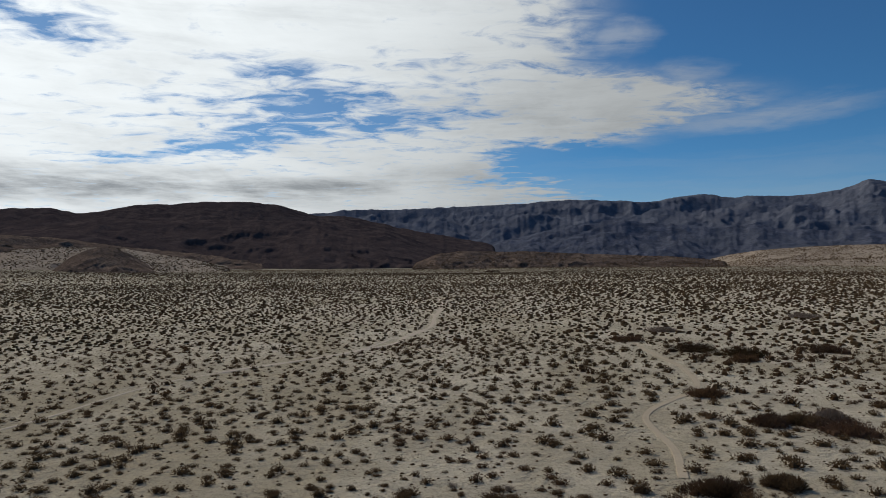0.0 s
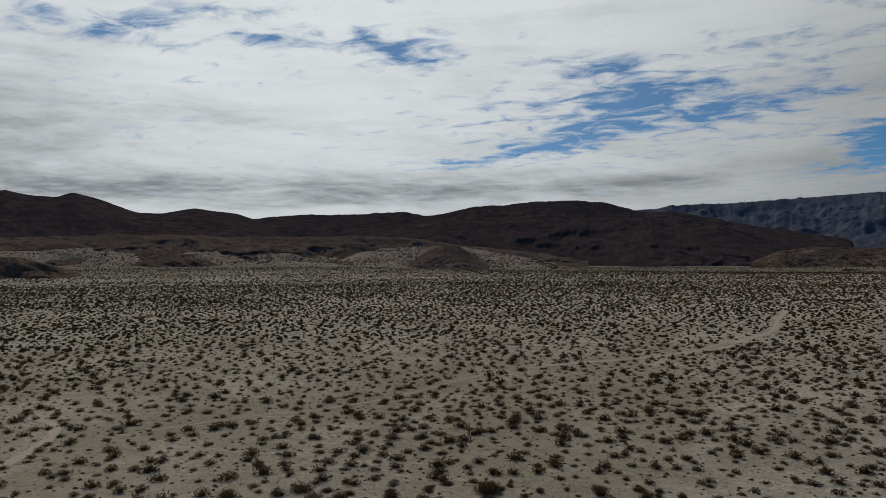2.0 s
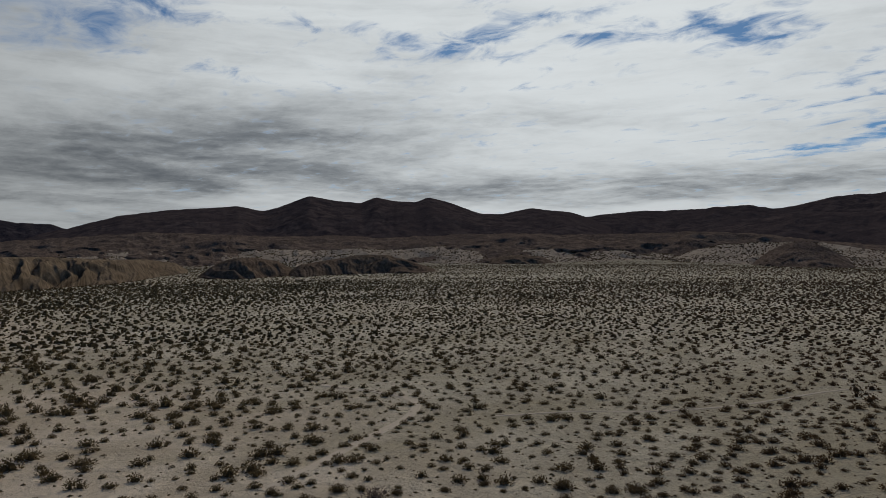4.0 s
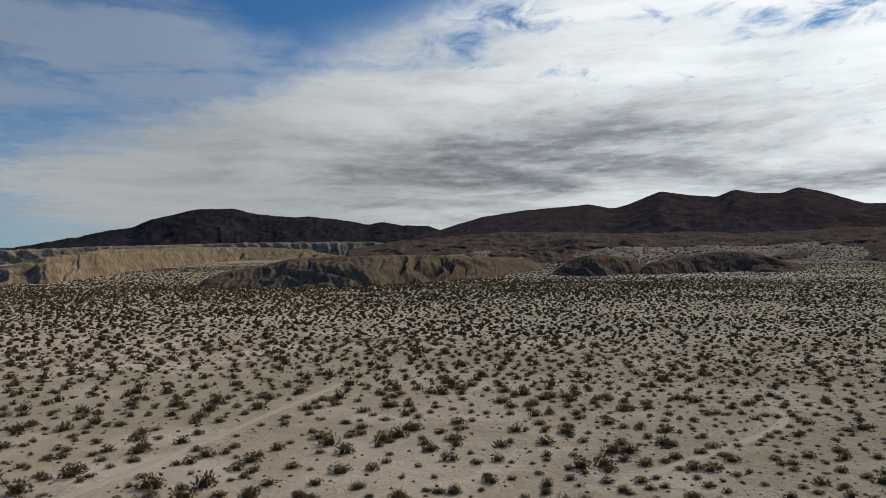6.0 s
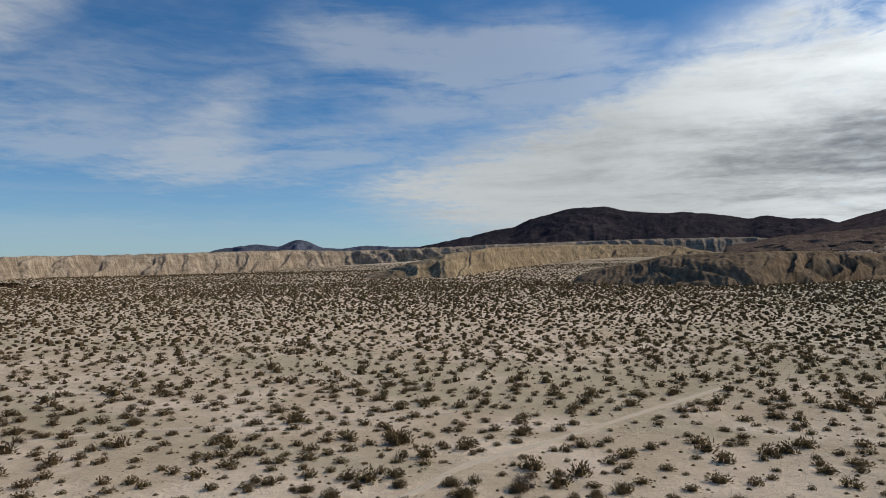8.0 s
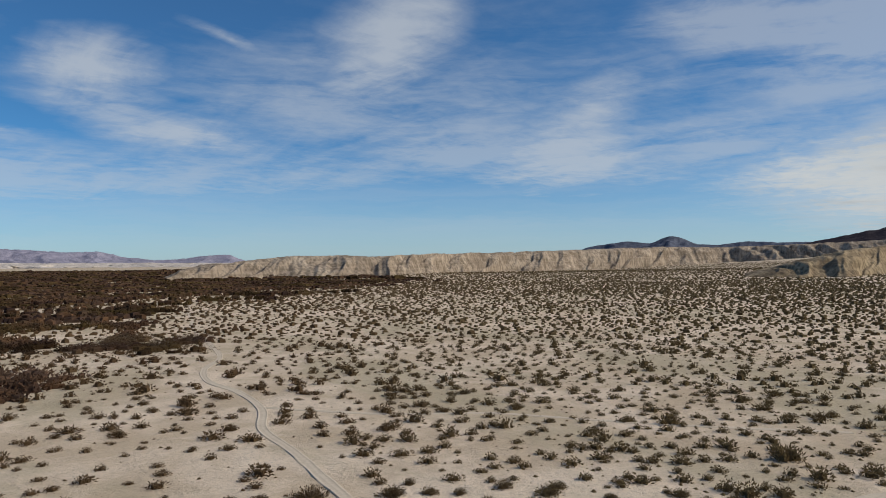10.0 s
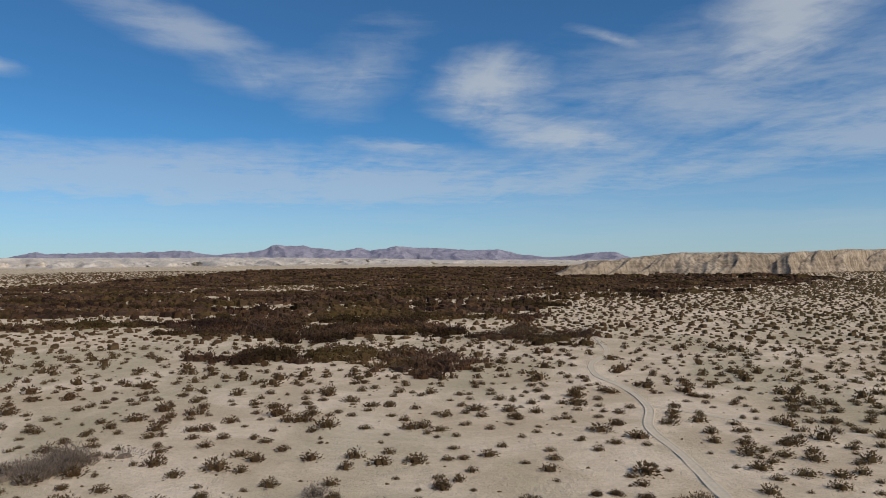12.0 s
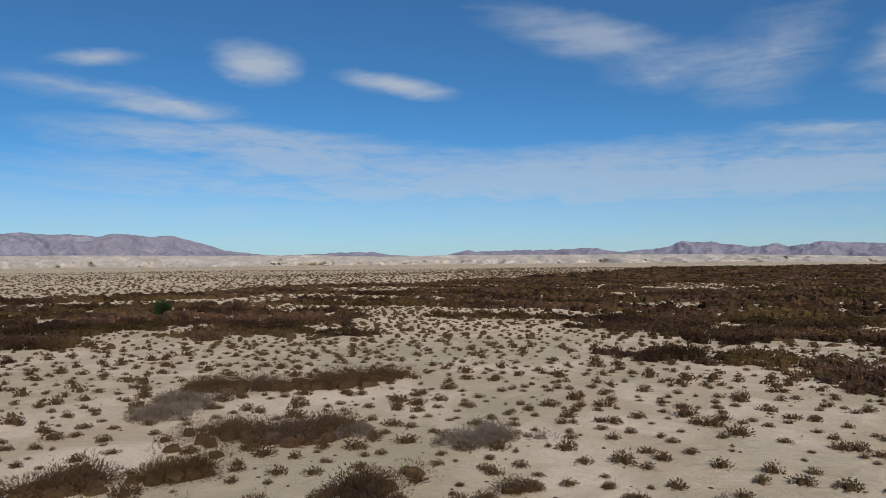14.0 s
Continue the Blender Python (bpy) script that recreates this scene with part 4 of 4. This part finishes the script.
# creosote-like shrubs: the nearest three hundred are single plants
def shrub_parts(gen, dry=False):
    h = gen.uniform(0.72, 1.05)
    stems, tips = twig_fan(gen, 60, h * 1.02, 0.008)
    more, tips2 = twig_fan(gen, 50, h * 0.7, 0.008)
    tips = np.concatenate([tips, tips2])
    if dry:
        return (("branchwork", np.concatenate([stems, more]), STEM), ("dry_crown", np.concatenate([brush(gen, 300, h, 0.02, 0.34, 4, 0.36, 0.3), leaf_cloud(gen, tips, 160, 0.07, 0.35, 0.10, 3.4)]), DRY))
    return (("branchwork", np.concatenate([stems, more]), STEM),
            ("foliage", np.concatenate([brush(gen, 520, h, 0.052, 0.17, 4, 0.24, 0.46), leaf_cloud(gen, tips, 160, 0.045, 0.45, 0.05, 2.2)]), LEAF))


LABELS = ("low dark olive desert shrub on pale sand", "spreading olive brown desert shrub with bare stems", "upright ragged desert shrub on sand")
shrubs = [plant("desert_shrub", LABELS[i % 3], "shrub", "desert shrubs on the plain", shrub_parts(rng)) for i in range(12)]
dry_shrubs = [plant("dry_shrub", "dry grey leafless shrub on sand", "shrub", "dry shrubs on the plain", shrub_parts(rng, True)) for i in range(4)]
x, y, width = scatter(40, 84, seed=11)
order = np.argsort(np.hypot(x, y))
x, y, width = x[order], y[order], width[order]
LIMIT = 330
used = {id(o): False for o in shrubs + dry_shrubs}
for i in range(LIMIT):
    kinds = dry_shrubs if rng.uniform() < 0.09 else shrubs
    ob = kinds[int(rng.integers(len(kinds)))]
    k = width[i] / 2
    m = Matrix.LocRotScale((x[i], y[i], float(ground_z(x[i], y[i])) - 0.03), Euler((0, 0, rng.uniform(0, 6.28))), (k * rng.uniform(0.85, 1.2), k, k * rng.uniform(0.85, 1.2) * float(stature(x[i], y[i]))))
    if used[id(ob)]:
        made = copy_thing(ob, m)
        made.matrix_basis = m
    else:
        ob.matrix_basis = m
        used[id(ob)] = True


def shrub_template(gen, twigs, width, length, lumps, heart=0.6, sides=5, rings=2):
    return brush(gen, twigs, gen.uniform(0.66, 1.05), width, length, lumps, 0.24, heart, sides, rings) * ([1.16, 1.16, 1.0] if lumps < 3 else [1, 1, 1])


def dome_template(gen, sides, rings):
    return mound(gen, sides, gen.uniform(0.5, 0.8), rings)


near_set = [shrub_template(rng, 170, 0.09, 0.175, 2, 0.48, 4) for i in range(10)]
mid_set = [shrub_template(rng, 50, 0.17, 0.19, 1, 0.62, 4) for i in range(10)]
far_set = [shrub_template(rng, 1, 0.2, 0.3, 1, 1.0, 4, 2) * [1.08, 1.08, 0.72] for i in range(10)]
tiny_set = [dome_template(rng, 4, 1) for i in range(10)]
dot_set = [dome_template(rng, 3, 1) for i in range(8)]
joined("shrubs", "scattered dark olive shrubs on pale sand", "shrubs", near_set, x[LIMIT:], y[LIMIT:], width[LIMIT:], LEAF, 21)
for r0, r1, group, apart, grow, tall, seed in ((84, 135, mid_set, 1.0, 1.05, 1.0, 31), (135, 260, far_set, 1.0, 1.05, 0.95, 41), (260, 470, tiny_set, 1.25, 1.25, 1.0, 51), (470, 840, dot_set, 1.8, 1.6, 0.9, 61), (840, 1230, dot_set, 2.6, 1.8, 0.6, 67)):
    px, py, w = scatter(r0, r1, apart, 1.0, seed)
    if r0 >= 260:
        keep = (density(px, py)[0] < 200) | (np.arange(len(px)) % 5 < 3)
        px, py, w = px[keep], py[keep], w[keep]
    if r0 > 800:
        a_, r_ = density(px, py)[0], np.hypot(px, py)
        keep = ((a_ < 30) | (a_ > 100) | (r_ < 960)) & ((a_ < 143) | (a_ > 162))
        px, py, w = px[keep], py[keep], w[keep]
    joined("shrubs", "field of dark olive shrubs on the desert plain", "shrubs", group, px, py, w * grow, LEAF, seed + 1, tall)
px, py, w = scatter(5, 40, seed=75)
joined("shrubs", "scattered dark olive shrubs on pale sand", "shrubs", mid_set, px, py, w, LEAF, 76)
# seedlings and clods between the shrubs
px, py, w = scatter(5, 190, 0.55, 1.0, seed=71)
keep = (np.arange(len(px)) % 3 < 2) & ((density(px, py)[0] < 70) | ((density(px, py)[0] < 135) & (np.arange(len(px)) % 5 < 3)) | (np.arange(len(px)) % 5 == 0))
px, py, w = px[keep], py[keep], w[keep]
joined("seedlings", "tiny dry tufts and clods on the gravel", "tufts", tiny_set, px, py, np.clip(w * 0.36, 0.16, 0.62), LEAF, 72, 0.8)


def shrubs_on_slope(ob, apart, width, seed):
    """Shrubs scattered over a slope, one for about each apart x apart metres."""
    gen = np.random.default_rng(seed)
    me = ob.data
    v = np.empty(len(me.vertices) * 3, np.float32)
    me.vertices.foreach_get("co", v)
    v = v.reshape(-1, 3)
    f = np.empty(len(me.loops), np.int32)
    me.loops.foreach_get("vertex_index", f)
    f = f.reshape(-1, 4)
    a, b, c, d = (v[f[:, i]] for i in range(4))
    area = 0.5 * (np.linalg.norm(np.cross(b - a, c - a), axis=1) + np.linalg.norm(np.cross(c - a, d - a), axis=1))
    facing = np.einsum("ij,ij->i", np.cross(b - a, d - a), np.array([0, 0, EYE_HEIGHT]) - a) > 0
    area = area * facing
    count = int(area.sum() / apart ** 2)
    pick = gen.choice(len(f), count, p=area / area.sum())
    s, t = gen.uniform(0, 1, (2, count, 1))
    at = (a[pick] * (1 - s) + b[pick] * s) * (1 - t) + (d[pick] * (1 - s) + c[pick] * s) * t
    at = at[fbm(at[:, 0] / 50.0, at[:, 1] / 50.0, 401, 3) + gen.uniform(-0.25, 0.25, count) > 0.42]
    tris = np.stack(dot_set)[gen.integers(0, len(dot_set), len(at))]
    k = width * np.clip(gen.lognormal(0, 0.3, len(at)), 0.5, 1.8)[:, None, None, None] / 2 * np.array([1, 1, 1.25])
    return tris * k + (at - [0, 0, 0.1])[:, None, None, :]


slope = np.concatenate([shrubs_on_slope(ob, 3.1, 2.3, 410 + i).reshape(-1, 3, 3) for i, ob in enumerate(RISES)])
tagged(new("slope_shrubs", tri_mesh("slope_shrubs", slope, LEAF)), "dark shrubs dotted over the pale slopes", "shrubs", kind="stuff")


# the thicket on the valley floor
def bush_template(gen, twigs, width, length, lumps, sides=5, heart=0.8):
    return brush(gen, twigs, gen.uniform(0.5, 0.75), width, length, lumps, 0.42, heart, sides)


def thicket_places(r0, r1, spacing, seed):
    gen = np.random.default_rng(seed)
    g = np.arange(-r1, r1, spacing)
    px, py = [a.ravel() for a in np.meshgrid(g, g)]
    px = px + gen.uniform(-0.5, 0.5, len(px)) * spacing
    py = py + gen.uniform(-0.5, 0.5, len(py)) * spacing
    r = np.hypot(px, py)
    keep = (r > r0) & (r < r1) & (py < 60)
    px, py = px[keep], py[keep]
    keep = in_thicket(px, py) > gen.uniform(0.25, 0.75, len(px))
    return px[keep], py[keep], gen.uniform(0.8, 1.5, int(keep.sum())) * spacing * 1.45


for r0, r1, gap, twigs, size, reach, lumps, seed in ((60, 190, 3.0, 110, 0.12, 0.20, 3, 81), (190, 330, 4.1, 12, 0.14, 0.18, 2, 85), (330, 560, 4.9, 0, 0.25, 0.2, 2, 91), (560, 1300, 9.0, 0, 0.5, 0.2, 2, 95)):
    px, py, w = thicket_places(r0, r1, gap, seed)
    joined("thicket", "dense brown and grey thicket of leafless bushes", "thicket", [bush_template(rng, twigs, size, reach, lumps, 5 if r0 < 100 else 4, 0.66 if r0 < 100 else 0.8) for i in range(10)], px, py, w, BROWN, seed + 1, 1.0 if r0 < 300 else 0.7)


def big_bush(label, at, width, height, mat, twigs=3400, seed=1):
    gen = np.random.default_rng(seed)
    stems, tips = twig_fan(gen, 160, height / (width / 2), 0.006)
    fine = 0.11 / (width / 2)
    root = plant("thicket_bush", label, "bush", "large bushes", (
        ("branchwork", stems, STEM),
        ("foliage", np.concatenate([brush(gen, twigs, height / (width / 2), fine * 0.66, fine * 2.4, 14, 0.40, 0.42, 6), brush(gen, twigs // 4, height / (width / 2) * 0.7, fine * 0.62, fine * 2.4, 5, 0.5, 0.45)]), mat)))
    k = width / 2
    root.matrix_basis = Matrix.LocRotScale((at[0], at[1], float(ground_z(*at)) - 0.04), Euler((0, 0, gen.uniform(0, 6))), (k, k, k))
    return root


BUSHES = (
    ((20.9, -40.8), 6.0, 1.8, 0), ((35.6, -39.5), 5.8, 1.6, 0), ((40.6, -35.0), 6.6, 1.8, 1), ((38.7, -50.4), 6.6, 2.0, 1), ((33.9, -51.5), 6.6, 2.3, 0), ((31.8, -55.1), 5.2, 1.8, 1),
    ((55.5, -67.7), 8.0, 1.9, 1), ((48.8, -69.3), 9.0, 2.2, 1), ((43.5, -75.0), 9.0, 2.1, 1), ((39.5, -81.0), 7.4, 1.9, 1), ((50.2, -53.6), 5.0, 1.5, 2), ((51.9, -59.6), 6.4, 1.6, 2),
    ((17.1, -57.0), 4.4, 1.2, 2), ((18.9, -54.4), 3.8, 1.1, 2), ((29.1, -54.8), 2.6, 1.0, 2), ((-36.9, -128.5), 10.0, 1.9, 0), ((-43.0, -121.5), 10.0, 1.9, 0), ((-50.8, -126.9), 8.0, 1.7, 0), ((-42.9, -138), 9.0, 1.8, 1))
MORE_BUSHES = (
    ((40.7, 114.8), 9.5, 1.9, 0), ((45.8, 108.2), 9.5, 2.0, 0), ((59.7, 111.6), 8.4, 2.0, 0), ((33.5, 128.6), 8.4, 1.5, 0), ((34.6, 60.8), 6.8, 1.8, 0), ((29.0, 63.6), 5.2, 1.5, 0), ((32.6, 63.9), 4.0, 1.4, 1),
    ((28.2, 77.2), 4.8, 1.3, 0), ((44.5, 144.2), 6.5, 1.5, 2), ((88.8, 176), 9.5, 1.8, 2), ((17.3, 45.2), 4.6, 1.3, 0), ((22.2, 46.4), 2.7, 1.2, 1), ((43.8, 103), 5.0, 1.5, 1), ((35.6, 65.6), 3.6, 1.4, 2), ((63, 900), 22, 4.5, 0))
for i, (at, width_, height_, tone) in enumerate(BUSHES + MORE_BUSHES):
    width_, height_ = (width_ * 1.2, height_ * 1.1) if i < len(BUSHES) else (width_ * 0.78, height_ * 0.75)
    big_bush(("broad dark brown leafless bush on sand", "broad olive brown bush thicket on sand", "low dry grey bush on sand")[tone], at, width_, height_, (BROWN, LEAF, DRY)[tone], seed=500 + i)


# one green tree stands in the thicket
def green_tree(at, width, height):
    gen = np.random.default_rng(901)
    root = tagged(new("tree"), "single dark green tree among brown bushes", "tree")
    limbs = []
    lumps = np.column_stack([gen.uniform(-0.55, 0.55, (9, 2)) * width / 2, gen.uniform(0.55, 1.0, 9) * height])
    for lx, ly, lz in np.vstack([lumps * [1, 1, 0.75], [[0, 0, height * 0.8]]]):
        tip, side = np.array([lx, ly, lz]), np.array([0.16, 0.0, 0.0])
        for turn in range(3):
            a, b_ = 2.1 * turn, 2.1 * (turn + 1)
            foot_a, foot_b = np.array([math.cos(a), math.sin(a), 0]) * 0.22, np.array([math.cos(b_), math.sin(b_), 0]) * 0.22
            limbs.append((foot_a, foot_b, tip))
    trunk = new("trunk", tri_mesh("trunk", np.array(limbs), STEM))
    tips = dome_tips(gen, 300, lumps * [2 / width, 2 / width, 1]) * [width / 2, width / 2, 1]
    crown = new("crown", tri_mesh("crown", leaf_cloud(gen, tips, 2600, 0.32, 0.55, 0.25, 1.4), GREEN))
    trunk.parent = crown.parent = root
    root.location = (at[0], at[1], float(ground_z(*at)) - 0.05)


green_tree((148.7, -162.0), 6.6, 4.6)


# wind turbines on the crest of the far mountains
def turbine_parts():
    def tube(r0, r1, z0, z1, sides=8):
        a = np.linspace(0, 2 * np.pi, sides, endpoint=False)
        low = np.stack([np.cos(a) * r0, np.sin(a) * r0, np.full(sides, z0)], -1)
        top = np.stack([np.cos(a) * r1, np.sin(a) * r1, np.full(sides, z1)], -1)
        i = np.arange(sides)
        j = (i + 1) % sides
        return np.concatenate([np.stack([low[i], low[j], top[j]], 1), np.stack([low[i], top[j], top[i]], 1), np.stack([top[i], top[j], np.repeat([[0, 0, z1]], sides, 0)], 1)])
    yield "tower", tube(0.9, 0.5, -4, 17)
    yield "nacelle", tube(0.8, 0.6, -1.5, 1.5)[:, :, [0, 2, 1]] + [0, 0, 17.4]
    for k in range(3):
        a = 0.4 + k * 2.0944
        along_, across = np.array([math.cos(a), 0, math.sin(a)]), np.array([-math.sin(a), 0, math.cos(a)])
        hub = np.array([0, -1.8, 17.4])
        yield "blade", np.array([(hub - across * 0.3, hub + across * 0.3, hub + along_ * 9), (hub + across * 0.3, hub + [0, 0.25, 0], hub + along_ * 9), (hub + [0, 0.25, 0], hub - across * 0.3, hub + along_ * 9)])


WHITE, paint, paint_shader = material("white_painted_steel", 0.5)
paint.put(paint_shader.inputs["Base Color"], (0.75, 0.76, 0.78))
first = tagged(new("wind_turbine"), "tiny white wind turbine on a far mountain crest", "wind turbine", "wind turbines on the crest")
for name, tris in turbine_parts():
    piece = new(name, tri_mesh(name, tris, WHITE))
    piece.parent = first
for i, (a_, el_) in enumerate(((2.8, 4.10), (1.1, 4.14), (0.2, 4.16), (-1.0, 4.21), (-1.9, 4.25), (-2.9, 4.29))):
    at = bearing(a_, 4395, EYE_HEIGHT + 4395 * math.tan(radians(el_)) - 1)
    m = Matrix.LocRotScale(at, Euler((0, 0, radians(a_ + 15 * (i % 3)))), None)
    if i:
        copy_thing(first, m)
    else:
        first.matrix_basis = m
